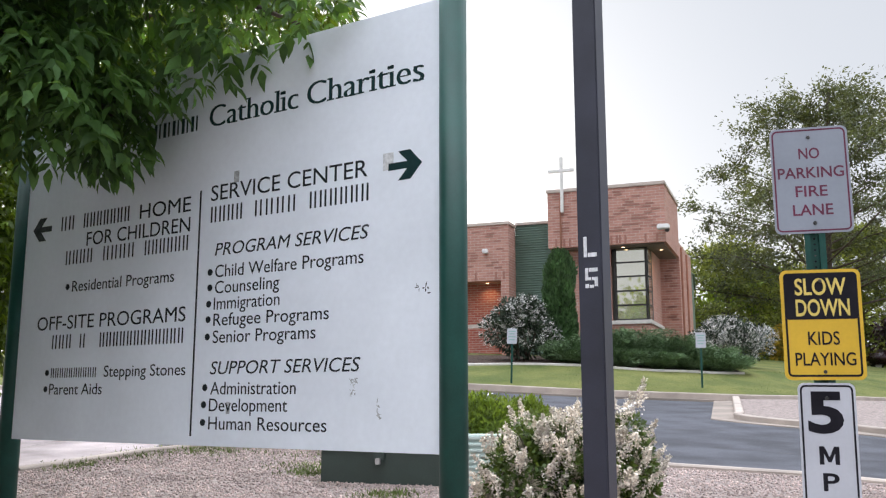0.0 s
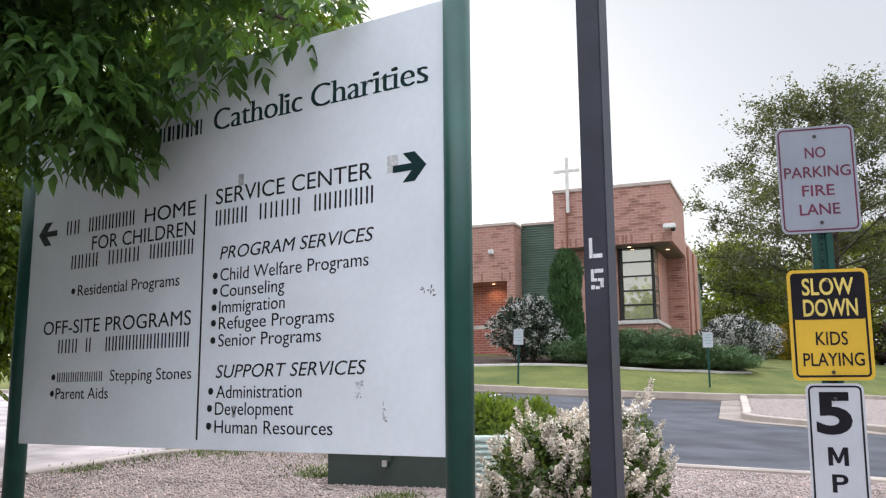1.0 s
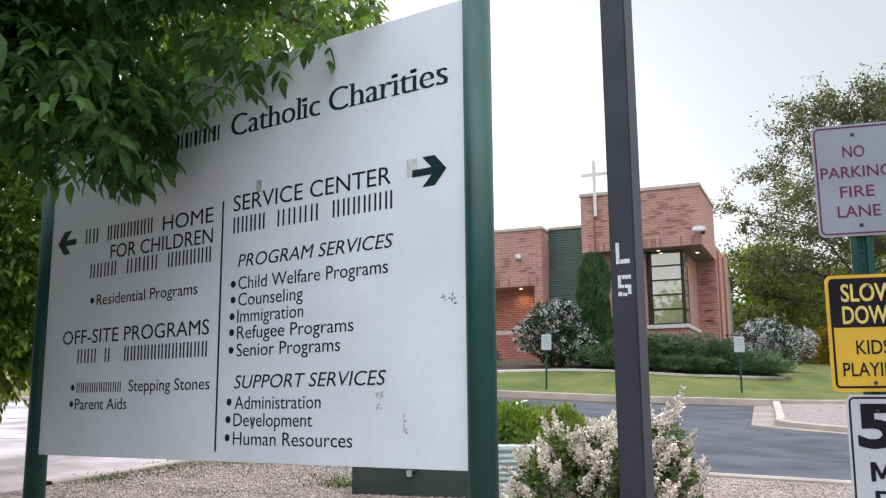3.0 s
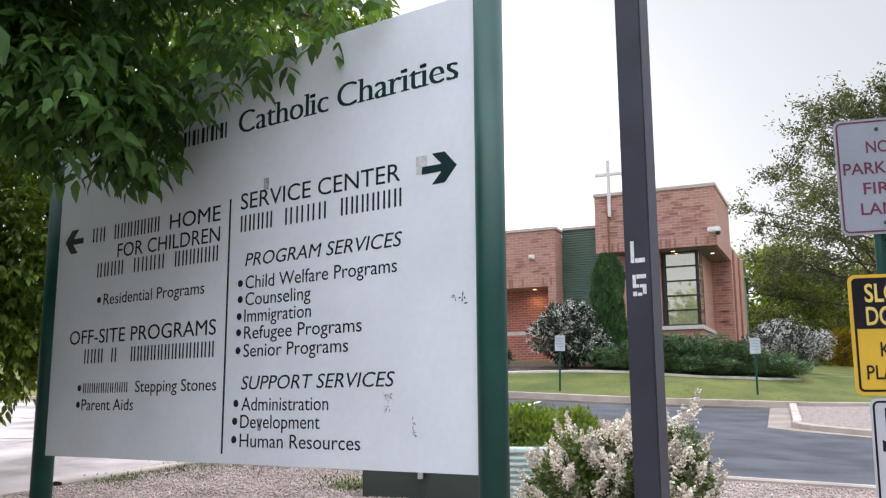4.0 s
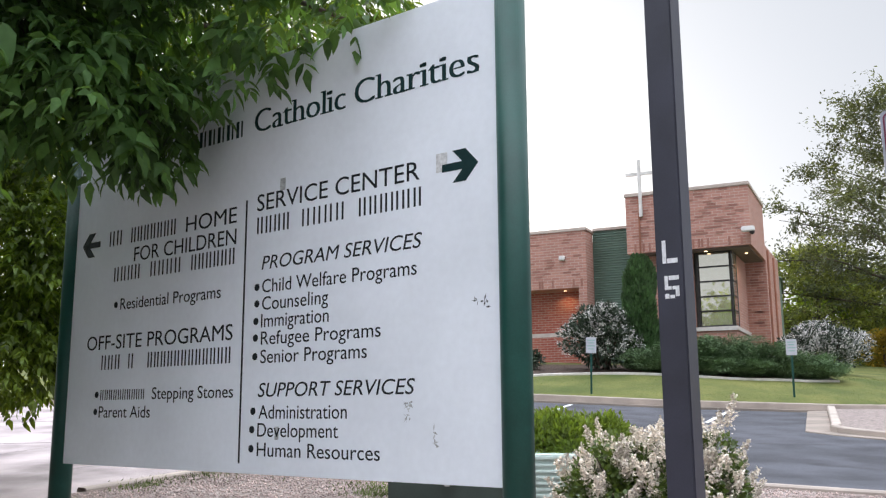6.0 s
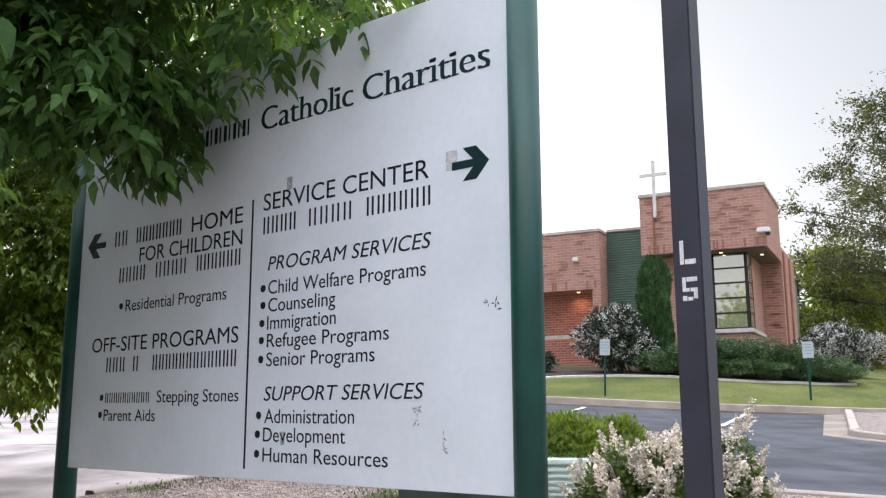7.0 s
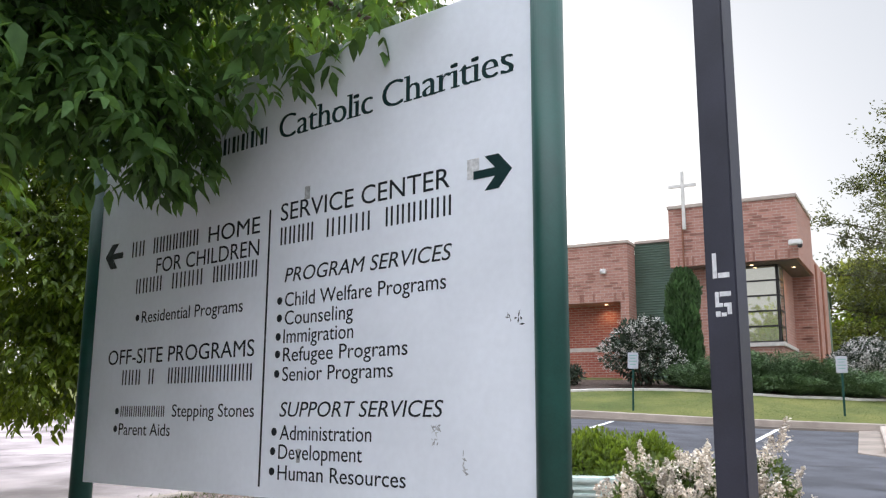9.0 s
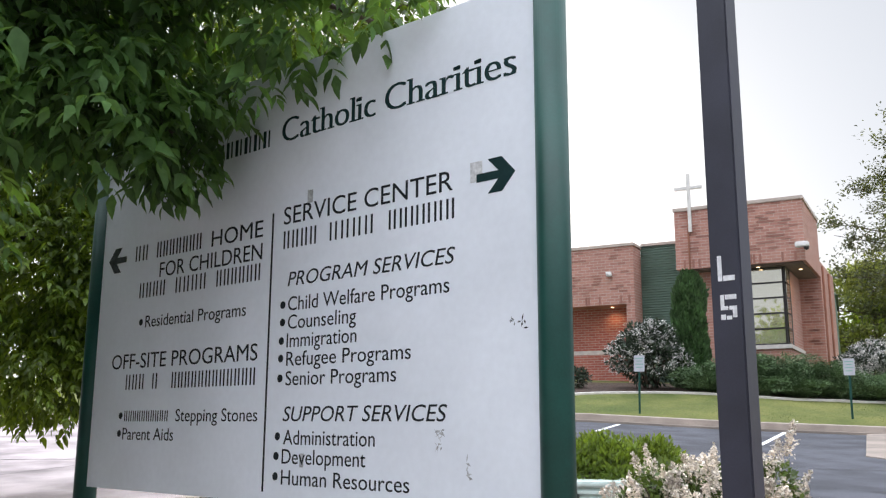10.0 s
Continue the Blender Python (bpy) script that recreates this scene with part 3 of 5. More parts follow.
def smear(x, z, w, h, mat, seed, n=10, size=0.012):
    r = random.Random(seed)
    bm = bmesh.new()
    for _ in range(n):
        cx, cz, a = x + (r.random() - 0.5) * w, z + (r.random() - 0.5) * h, r.random() * 3.1
        l, t = size * (0.5 + r.random()), size * 0.25 * (0.4 + r.random())
        ca, sa = math.cos(a), math.sin(a)
        bm.faces.new([bm.verts.new((cx + ca * u * l - sa * v * t, -0.0006 - 0.0002 * r.random(), cz + sa * u * l + ca * v * t)) for u, v in ((-1, 0), (0, -1), (1, 0), (0, 1))])
    return part("scuff", bm, mat, panel, "grey scuff and tape residue")


smear(-0.105, 0.845, 0.09, 0.05, M_INK, 1, 9, 0.014)
smear(-0.553, 0.345, 0.045, 0.09, M_TAPE, 2, 16, 0.016)
smear(-0.385, 0.215, 0.03, 0.10, M_TAPE, 3, 8, 0.014)
part("tape_patch", boxed(-0.372, -0.302, -0.0008, -0.0002, 1.515, 1.612), M_TAPE_PALE, panel, "torn pale tape remnant")
part("tape_patch", boxed(-1.505, -1.462, -0.0008, -0.0002, 1.595, 1.668), M_TAPE, panel, "torn grey tape remnant")
part("tape_patch", boxed(-1.50, -1.47, -0.0008, -0.0002, 0.19, 0.26), M_TAPE, panel, "torn grey tape remnant")

# ---- the square lamp pole ----
POLE_W = 0.131
lamp_pole = thing("lamp_pole", "square charcoal steel light pole with stencilled marking", "lamp pole", pose(1.027, 4.26, 0, 0, 0, -33.5))
part("shaft", boxed(-POLE_W / 2, POLE_W / 2, -POLE_W / 2, POLE_W / 2, 0.25, 7.5, bevel=0.006), M_POLE, lamp_pole)
part("base_plate", boxed(-0.14, 0.14, -0.14, 0.14, 0.32, 0.345, bevel=0.004), M_POLE, lamp_pole)
bm = cylinder(bmesh.new(), 0.25, 0.24, -0.2, 0.32, 32)
part("footing", bm, M_CONCRETE, lamp_pole, "round concrete footing", smooth=False)


part("hand_hole", boxed(-0.03, 0.03, -POLE_W / 2 - 0.003, -POLE_W / 2 - 0.0002, 0.75, 0.90, bevel=0.001), M_POLE, lamp_pole, "cover plate over the hand hole")


def stencil(bars, parent):
    for x0, x1, z0, z1 in bars:
        part("stencil_stroke", boxed(x0, x1, -POLE_W / 2 - 0.0012, -POLE_W / 2 - 0.0002, z0, z1), M_STENCIL, parent, "white stencilled stroke")


stencil([(-0.033, -0.015, 2.184, 2.291), (-0.011, 0.038, 2.184, 2.206)], lamp_pole)
stencil([(-0.028, -0.012, 2.078, 2.126), (-0.008, 0.040, 2.106, 2.126), (-0.028, 0.004, 2.062, 2.078), (0.008, 0.040, 2.062, 2.078), (0.022, 0.040, 2.030, 2.062), (-0.004, 0.018, 2.022, 2.038), (-0.028, -0.008, 2.022, 2.044)], lamp_pole)

# ---- street signs on a punched channel post ----
SIGN_POST = pose(1.822, 3.45, 0.02, 0, 0, -18)
sign_post = thing("sign_post", "dark green punched U-channel steel sign post", "sign post", SIGN_POST)
bm = bmesh.new()
box(bm, -0.018, 0.018, 0.022, 0.026, -0.1, 2.62)
for s in (-1, 1):
    box(bm, s * 0.020 - 0.002, s * 0.020 + 0.002, 0.004, 0.026, -0.1, 2.62)
    box(bm, min(s * 0.022, s * 0.044), max(s * 0.022, s * 0.044), 0.004, 0.008, -0.1, 2.62)
channel = part("channel", bm, M_POST, sign_post)
for i in range(100):
    hz = 0.03 + i * 0.0254
    part("punch_hole", cylinder(bmesh.new(), 0.0045, 0.0045, 0, 0.0006, 8, pose(0, 0.0218, hz, 90, 0, 0)), M_BLACK if i % 5 else M_BOLT, channel) if hz > 1.6 and hz < 2.3 else None


def bolt(x, z, parent):
    bm = cylinder(bmesh.new(), 0.0085, 0.007, 0, 0.004, 12, pose(x, -0.0016, z, 90, 0, 0))
    cylinder(bm, 0.0055, 0.005, 0.004, 0.008, 6, pose(x, -0.0016, z, 90, 0, 0))
    return part("bolt", bm, M_BOLT, parent)


def street_sign(name, label, w, h, z, tilt, shift, face, border, inset, border_w):
    t = thing(name, label, "sign", SIGN_POST @ pose(shift, 0, z, 0, tilt, 0))
    plate = part("plate", rounded_plate(bmesh.new(), w, h, 0.028, -0.001, 0.001), face, t)
    if border:
        part("border", rounded_frame(bmesh.new(), w - 2 * inset, h - 2 * inset, 0.024, border_w, -0.0016, -0.0011), border, plate)
    return t, plate


fire, fire_plate = street_sign("fire_lane_sign", "white metal fire lane sign with dark red lettering", 0.328, 0.484, 2.402, -0.2, 0.0, M_WHITE_SHADED, M_RED, 0.009, 0.007)
for words, x0, x1, z, cap in [("NO", -0.045, 0.042, 0.098, 0.051), ("PARKING", -0.138, 0.139, 0.010, 0.051), ("FIRE", -0.068, 0.066, -0.075, 0.051), ("LANE", -0.084, 0.083, -0.160, 0.051)]:
    lettering("word", words, x0, x1, z, cap, M_RED, fire_plate, -0.0014, 0.012)
bolt(0.0, 0.196, fire_plate)
bolt(0.004, -0.196, fire_plate)

slow, slow_plate = street_sign("slow_down_sign", "yellow and black metal warning sign with worn bolts", 0.330, 0.480, 1.757, 0.2, 0.006, M_YELLOW, None, 0, 0)
part("black_field", rounded_plate(bmesh.new(), 0.302, 0.204, 0.018, -0.0017, -0.0011), M_BLACK, slow_plate).location = (0, 0, 0.124)
part("border", rounded_frame(bmesh.new(), 0.302, 0.452, 0.02, 0.009, -0.0016, -0.0011), M_BLACK, slow_plate)
for words, x0, x1, z, cap, mat in [("SLOW", -0.105, 0.105, 0.130, 0.075, M_CREAM), ("DOWN", -0.105, 0.115, 0.038, 0.075, M_CREAM), ("KIDS", -0.062, 0.066, -0.088, 0.060, M_BLACK), ("PLAYING", -0.118, 0.126, -0.177, 0.058, M_BLACK)]:
    lettering("word", words, x0, x1, z, cap, mat, slow_plate, -0.0020, 0.018 if mat is M_CREAM else 0.008)
bolt(0.0, 0.19, slow_plate)
bolt(0.0, -0.205, slow_plate)

limit, limit_plate = street_sign("speed_sign", "narrow white metal speed sign with black numeral", 0.232, 0.610, 1.200, 0.6, 0.0, M_WHITE, M_BLACK, 0.009, 0.008)
for words, x0, x1, z, cap, weight in [("5", -0.080, 0.064, 0.100, 0.172, 0.035), ("P", -0.032, 0.032, -0.146, 0.076, 0.016), ("H", -0.036, 0.036, -0.252, 0.076, 0.016)]:
    lettering("word", words, x0, x1, z, cap, M_BLACK, limit_plate, -0.0014, weight)
# the broad M as one heavy letter shape
bm = bmesh.new()
M_SHAPE = [(-0.042, 0), (-0.024, 0), (-0.024, 0.046), (-0.008, 0.010), (0.004, 0.010), (0.020, 0.046), (0.020, 0), (0.038, 0), (0.038, 0.076), (0.018, 0.076), (-0.002, 0.032), (-0.022, 0.076), (-0.042, 0.076)]
bm.faces.new([bm.verts.new((x, -0.0018, -0.038 + z)) for x, z in M_SHAPE])
face = bmesh.ops.extrude_face_region(bm, geom=bm.faces[:])["geom"]
bmesh.ops.translate(bm, verts=[v for v in face if isinstance(v, bmesh.types.BMVert)], vec=(0, 0.0008, 0))
bmesh.ops.recalc_face_normals(bm, faces=bm.faces)
part("word", bm, M_BLACK, limit_plate)
bolt(0.0, 0.24, limit_plate)
bolt(0.0, -0.28, limit_plate)

# ---- the brick building ----
BUILDING = pose(9.82, 30.0, 0.14, 0, 0, -25)
building = thing("office_building", "low brick office building with corner tower, bay window and roof cross", "building", BUILDING)
WALL = []


def bwall(name, x0, x1, y0, y1, z0, z1, mat=None, label=""):
    ob = part(name, boxed(x0, x1, y0, y1, z0, z1), mat or M_BRICK, building, label)
    WALL.append(ob)
    return ob


tower = bwall("tower_wall", -4.2, 0.0, 0.0, 3.9, 6.75, 8.80, label="tan-red brick upper tower block")
part("coping", boxed(-4.24, 0.04, -0.04, 3.94, 8.80, 8.92, bevel=0.01), M_COPING, building, "pale metal coping")
part("soffit", boxed(-4.1, -0.1, 0.1, 3.8, 6.70, 6.745), M_SOFFIT, building)
bwall("bay_wall", -4.1, -2.05, 0.62, 3.9, 2.4, 6.70)
bwall("bay_base", -2.05, -0.72, 0.62, 3.9, 2.4, 3.96)
bwall("bay_rear", -2.05, -0.74, 1.55, 3.9, 3.96, 6.70)
bwall("corner_wall", -0.74, 0.0, 3.9, 8.2, 2.4, 7.35)
part("sill", boxed(-2.1, -0.66, 0.55, 3.85, 3.96, 4.10, bevel=0.01), M_SILL, building, "pale stone sill round the bay")
# bay window: block with room shade in its colour, bronze frame, reflecting panes
bay = part("bay_window", boxed(-2.03, -0.80, 0.72, 1.52, 4.11, 6.68), M_ROOM_SHADE, building, "glazed corner bay with five stacked panes")
ROWS = [4.12, 4.64, 5.15, 5.67, 6.18, 6.69]
for z0, z1 in zip(ROWS[:-1], ROWS[1:]):
    part("pane", boxed(-1.86, -0.86, 0.640, 0.650, z0 + 0.03, z1 - 0.03), M_GLASS, bay)
    part("pane", boxed(-0.755, -0.745, 0.72, 1.48, z0 + 0.03, z1 - 0.03), M_GLASS, bay)
for z in ROWS:
    part("mullion", boxed(-1.92, -0.74, 0.61, 0.68, z - 0.016, z + 0.016), M_FRAME, bay)
    part("mullion", boxed(-0.79, -0.735, 0.68, 1.55, z - 0.016, z + 0.016), M_FRAME, bay)
for x in (-1.92, -0.80):
    part("mullion", boxed(x - 0.02, x + 0.02, 0.605, 0.685, 4.10, 6.70), M_FRAME, bay)
part("mullion", boxed(-0.80, -0.733, 1.48, 1.56, 4.10, 6.70), M_FRAME, bay)
# low block with a recessed entrance wall
low = bwall("low_wall", -16.0, -5.72, 0.0, 0.9, 5.68, 7.76)
part("coping", boxed(-16.0, -5.68, -0.04, 0.94, 7.76, 7.87, bevel=0.01), M_COPING, building, "pale metal coping")
bwall("pier", -6.02, -5.72, 0.0, 0.9, 2.4, 5.68)
bwall("recess_wall", -16.0, -5.73, 0.9, 1.2, 2.2, 5.68, M_BRICK_RED, "red brick wall under the overhang")
part("water_table", boxed(-16.0, -6.02, 0.84, 0.9, 3.99, 4.14, bevel=0.01), M_SILL, building, "white stone band")
bwall("plinth", -16.0, -6.02, 0.80, 0.9, 2.2, 3.99, M_BRICK_RED)
bwall("rear_mass", -16.0, -4.25, 1.25, 12.0, 2.2, 7.55)
# corrugated green siding
bm = bmesh.new()
rows = 58
zs = []
for i in range(rows * 4 + 1):
    zs.append((2.6 + 5.26 * i / (rows * 4), 0.0 if i % 4 in (0, 1) else 0.025))
for (za, da), (zb, db) in zip(zs[:-1], zs[1:]):
    q = [bm.verts.new(p) for p in ((-5.72, 0.93 - da, za), (-4.15, 0.93 - da, za), (-4.15, 0.93 - db, zb), (-5.72, 0.93 - db, zb))]
    bm.faces.new(q)
part("siding", bm, M_SIDING, building, "dark green horizontally ribbed metal siding")
part("coping", boxed(-5.70, -4.2, 0.86, 1.3, 7.86, 7.96, bevel=0.01), M_COPING, building)
# downpipe, camera, lamps
part("downpipe", cylinder(bmesh.new(), 0.03, 0.03, 5.0, 8.7, 10, pose(-3.72, -0.04, 0)), M_BRICK_SINGLE, building)
part("downpipe", cylinder(bmesh.new(), 0.045, 0.045, 3.0, 7.2, 10, pose(0.03, 4.3, 0)), M_BRICK_SINGLE, building)
part("downpipe", cylinder(bmesh.new(), 0.045, 0.045, 3.0, 7.2, 10, pose(0.03, 6.2, 0)), M_BRICK_SINGLE, building)
bm = boxed(-0.26, 0.16, -0.36, -0.10, 7.15, 7.32, bevel=0.03)
box(bm, -0.02, 0.06, -0.12, 0.02, 7.16, 7.30)
dome = part("security_camera", bm, M_HOUSING, building, "white security camera housing")
bm = bmesh.new()
bmesh.ops.create_uvsphere(bm, u_segments=16, v_segments=8, radius=0.085)
bmesh.ops.translate(bm, verts=bm.verts, vec=(0.08, -0.24, 7.12))
part("dome", bm, M_FRAME, dome, smooth=True)
flood = part("flood_light", boxed(-6.70, -6.50, -0.16, 0.0, 6.70, 6.86, bevel=0.02), M_HOUSING, building, "white wall flood light")
part("lens", boxed(-6.68, -6.62, -0.20, -0.16, 6.74, 6.82, bevel=0.01), M_HOUSING, flood)
for lx, ly, lz in ((-6.72, 0.55, 5.66), (-1.55, 0.35, 6.69), (-0.35, 1.4, 6.69)):
    part("recessed_lamp", cylinder(bmesh.new(), 0.06, 0.06, lz - 0.012, lz, 16, pose(lx, ly, 0)), M_LAMP, building, "lit recessed soffit lamp")
for lx, ly, lz, e in ((-6.72, 0.55, 5.60, 13.0), (-0.35, 1.4, 6.62, 20.0)):
    spot = new("soffit_light", bpy.data.lights.new("soffit_light", "SPOT"))
    spot.data.energy, spot.data.color, spot.data.spot_size, spot.data.spot_blend, spot.data.shadow_soft_size = e, (1.0, 0.68, 0.36), radians(150), 0.8, 0.08
    spot.matrix_world = BUILDING @ pose(lx, ly, lz)
# cross on the tower
cross = thing("roof_cross", "plain white metal cross fixed on the tower", "cross", BUILDING @ pose(-3.64, -0.08, 0))
part("upright", boxed(-0.055, 0.055, -0.045, 0.055, 8.03, 10.10, bevel=0.006), M_CROSS, cross)
part("arm", boxed(-0.49, 0.47, -0.04, 0.05, 9.53, 9.64, bevel=0.006), M_CROSS, cross)
# far pale green house behind the trees
house = thing("far_house", "pale green gabled house far behind the trees", "house", pose(16.1, 41.6, 0, 0, 0, -20))
part("wall", boxed(-2.2, -1.2, 0, 6, 2, 7.4), M_HOUSE, house)
bm = bmesh.new()
rv = [bm.verts.new(p) for p in ((-2.4, -0.2, 7.4), (-1.1, -0.2, 7.4), (-1.75, -0.2, 7.75), (-2.4, 6.2, 7.4), (-1.1, 6.2, 7.4), (-1.75, 6.2, 7.75))]
for q in ((0, 1, 2), (3, 5, 4), (0, 2, 5, 3), (1, 4, 5, 2), (0, 3, 4, 1)):
    bm.faces.new([rv[i] for i in q])
bmesh.ops.recalc_face_normals(bm, faces=bm.faces)
part("roof", bm, M_HOUSE, house)

# ---- small parking signs on the lawn ----
def small_sign(x, y, tilt):
    z = ground_z(x, y)
    t = thing("parking_sign", "small white parking sign on a dark green post in lawn", "sign", pose(x, y, z, 0, tilt, -12), "small signs on the lawn")
    part("post", boxed(-0.026, 0.026, 0.004, 0.03, -0.2, 1.50), M_POST, t)
    plate = part("plate", rounded_plate(bmesh.new(), 0.27, 0.42, 0.02, -0.002, 0.002), M_WHITE, t)
    plate.location = (0, 0, 1.34)
    for k, (w, z0) in enumerate(((0.2, 0.12), (0.14, 0.05), (0.2, -0.03), (0.16, -0.11))):
        part("line_bar", boxed(-w / 2, w / 2, -0.004, -0.0024, z0, z0 + 0.022), M_MINT, plate)
    return t


small_sign(3.50, 24.3, 1.5)
small_sign(8.70, 24.0, 0.5)

# ---- green utility cabinet and a louvred unit ----
cabinet = thing("utility_cabinet", "dark green steel utility cabinet with padlocked lid on a concrete pad", "cabinet", pose(0.03, 8.95, 0.62, 0, 0, -14))
part("body", boxed(-0.58, 0.75, -0.45, 0.45, -0.02, 0.36, bevel=0.01), M_BOX, cabinet)
part("lid", boxed(-0.61, 0.78, -0.48, 0.48, 0.36, 0.42, bevel=0.012), M_BOX, cabinet, "overhanging steel lid")
bm = boxed(-0.055, 0.055, -0.50, -0.455, 0.27, 0.38, bevel=0.006)
latch = part("latch", bm, M_BOX, cabinet)
part("padlock", boxed(-0.025, 0.025, -0.53, -0.50, 0.23, 0.29, bevel=0.006), M_ALU, latch)
tagged(part("cabinet_pad", boxed(-0.85, 1.05, -0.62, 0.62, -0.08, -0.0, bevel=0.01, m=pose(0.03, 8.95, 0.62, 0, 0, -14)), M_CONCRETE), "low concrete pad under the cabinet", "pad", kind="structure")

unit = thing("louvred_unit", "pale green louvred air conditioning unit behind the lilac", "air conditioner", pose(0.62, 8.35, 0.58, 0, 0, -8))
part("case", boxed(0.0, 0.44, 0.02, 0.7, 0.0, 0.50, bevel=0.015), M_AC, unit)
part("top", boxed(-0.02, 0.46, -0.01, 0.72, 0.50, 0.545, bevel=0.012), M_AC, unit)
for i in range(9):
    part("louvre", boxed(0.01, 0.43, -0.012, 0.02, 0.03 + i * 0.052, 0.055 + i * 0.052, bevel=0.004), M_AC, unit)


# ---- plants ----
rng = np.random.default_rng(7)


def fast_mesh(name, verts, faces, mat, parent=None, label="", smooth=False):
    """A mesh from an array of vertices and an array of faces that all have the same number of corners."""
    mesh = bpy.data.meshes.new(name)
    n, k = faces.shape
    mesh.vertices.add(len(verts))
    mesh.vertices.foreach_set("co", np.ascontiguousarray(verts, dtype=np.float32).ravel())
    mesh.loops.add(n * k)
    mesh.loops.foreach_set("vertex_index", np.ascontiguousarray(faces, dtype=np.int32).ravel())
    mesh.polygons.add(n)
    mesh.polygons.foreach_set("loop_start", np.arange(n, dtype=np.int32) * k)
    if smooth:
        mesh.polygons.foreach_set("use_smooth", np.ones(n, dtype=bool))
    mesh.update(calc_edges=True)
    return put_mesh(name, mesh, mat, parent, label)


def unit_rows(v):
    return v / np.maximum(np.linalg.norm(v, axis=1, keepdims=True), 1e-9)


# templates: x across, y along the leaf, z its upper side
LEAF_V = np.array([(0, 0, 0), (0.10, 0.10, 0.02), (0.23, 0.34, 0.05), (0.17, 0.52, 0.03), (0.15, 0.66, 0.01), (0, 1.0, -0.16),
                   (-0.15, 0.66, 0.01), (-0.18, 0.50, 0.03), (-0.22, 0.34, 0.05), (-0.10, 0.10, 0.02), (0, 0.34, -0.02), (0, 0.66, -0.06)])
LEAF_F = np.array([(0, 1, 2), (0, 2, 10), (10, 2, 3), (10, 3, 11), (11, 3, 4), (11, 4, 5), (11, 5, 6), (11, 6, 7), (11, 7, 10), (10, 7, 8), (10, 8, 0), (0, 8, 9)])
SIMPLE_V = np.array([(0, 0, 0), (0.24, 0.42, 0.05), (0, 1.0, -0.08), (-0.24, 0.42, 0.05)])
SIMPLE_F = np.array([(0, 1, 2), (0, 2, 3)])
NEEDLE_V = np.array([(0.05, 0, 0), (0.09, 0.5, 0.04), (0, 1.0, 0), (-0.09, 0.5, 0.04)])
BROAD_V = np.array([(0, 0, 0), (0.42, 0.5, 0.08), (0, 1.0, -0.08), (-0.42, 0.5, 0.08)])


def scatter(pos, along, size, template_v, template_f, up=None, roll=0.7):
    """One copy of a template at each place, its length along the given direction."""
    n = len(pos)
    y = unit_rows(along)
    if up is None:
        up = np.tile((0.0, 0.0, 1.0), (n, 1))
    up = up + rng.normal(0, roll, (n, 3))
    x = unit_rows(np.cross(y, up))
    z = np.cross(x, y)
    s = np.broadcast_to(np.asarray(size, dtype=float).reshape(-1, 1, 1), (n, 1, 1))
    t = template_v[None] * s
    v = pos[:, None] + t[:, :, :1] * x[:, None] + t[:, :, 1:2] * y[:, None] + t[:, :, 2:] * z[:, None]
    f = template_f[None] + (np.arange(n) * len(template_v))[:, None, None]
    return v.reshape(-1, 3), f.reshape(-1, template_f.shape[1])


def merge(*sets):
    vs, fs, o = [], [], 0
    for v, f in sets:
        vs.append(v)
        fs.append(f + o)
        o += len(v)
    return np.concatenate(vs), np.concatenate(fs)


def in_blobs(blobs, n, hollow=0.0):
    """n places in a set of ellipsoids (centre, radii), by volume."""
    c = np.array([b[0] for b in blobs], dtype=float)
    r = np.array([b[1] for b in blobs], dtype=float)
    w = np.prod(r, axis=1)
    k = rng.choice(len(blobs), n, p=w / w.sum())
    d = unit_rows(rng.normal(size=(n, 3)))
    q = (hollow ** 3 + (1 - hollow ** 3) * rng.random((n, 1))) ** (1 / 3)
    return c[k] + d * q * r[k], d


def compound_leaves(twigs, out, size, droop=0.8, leaflets=5):
    """Drooping compound leaves: leaflets in pairs along a hanging stalk with one at the end."""
    n = len(twigs)
    axis = unit_rows(out + np.array((0, 0, -droop)) + rng.normal(0, 0.25, (n, 3)))
    side = unit_rows(np.cross(axis, rng.normal(0, 0.25, (n, 3)) + np.array((0, 0, 1.0))))
    sets = []
    for k in range(leaflets):
        if k == leaflets - 1:
            p, d = twigs + axis * size[:, None] * 1.25, axis
        else:
            s = 1 if k % 2 else -1
            p = twigs + axis * size[:, None] * (0.45 + 0.55 * (k // 2))
            d = axis * 0.65 + side * s * 0.9 + np.array((0, 0, -0.45))
        d = d + rng.normal(0, 0.18, (n, 3))
        sets.append(scatter(p, d, size * rng.uniform(0.75, 1.15, n), LEAF_V, LEAF_F, roll=0.35))
    return merge(*sets)


def tree(name, label, trunk, limbs, crown_v, crown_f, mat, category="tree", group=""):
    x, y = trunk[0][0], trunk[0][1]
    t = thing(name, label, category, pose(x, y, trunk[0][2]), group)
    base = np.array((x, y, trunk[0][2]))
    v, f = tube([Vector(p) - Vector(base) for p in trunk], list(np.linspace(limbs[0], limbs[0] * 0.45, len(trunk))), 12)
    body = arrays("trunk", v, f, M_BARK, t, smooth=True)
    if len(limbs) > 1:
        for path, r in limbs[1:]:
            v, f = tube([Vector(p) - Vector(base) for p in path], list(np.linspace(r, r * 0.25, len(path))), 7)
            arrays("limb", v, f, M_BARK, body, smooth=True)
    fast_mesh("crown", crown_v - base, crown_f, mat, t)
    return t


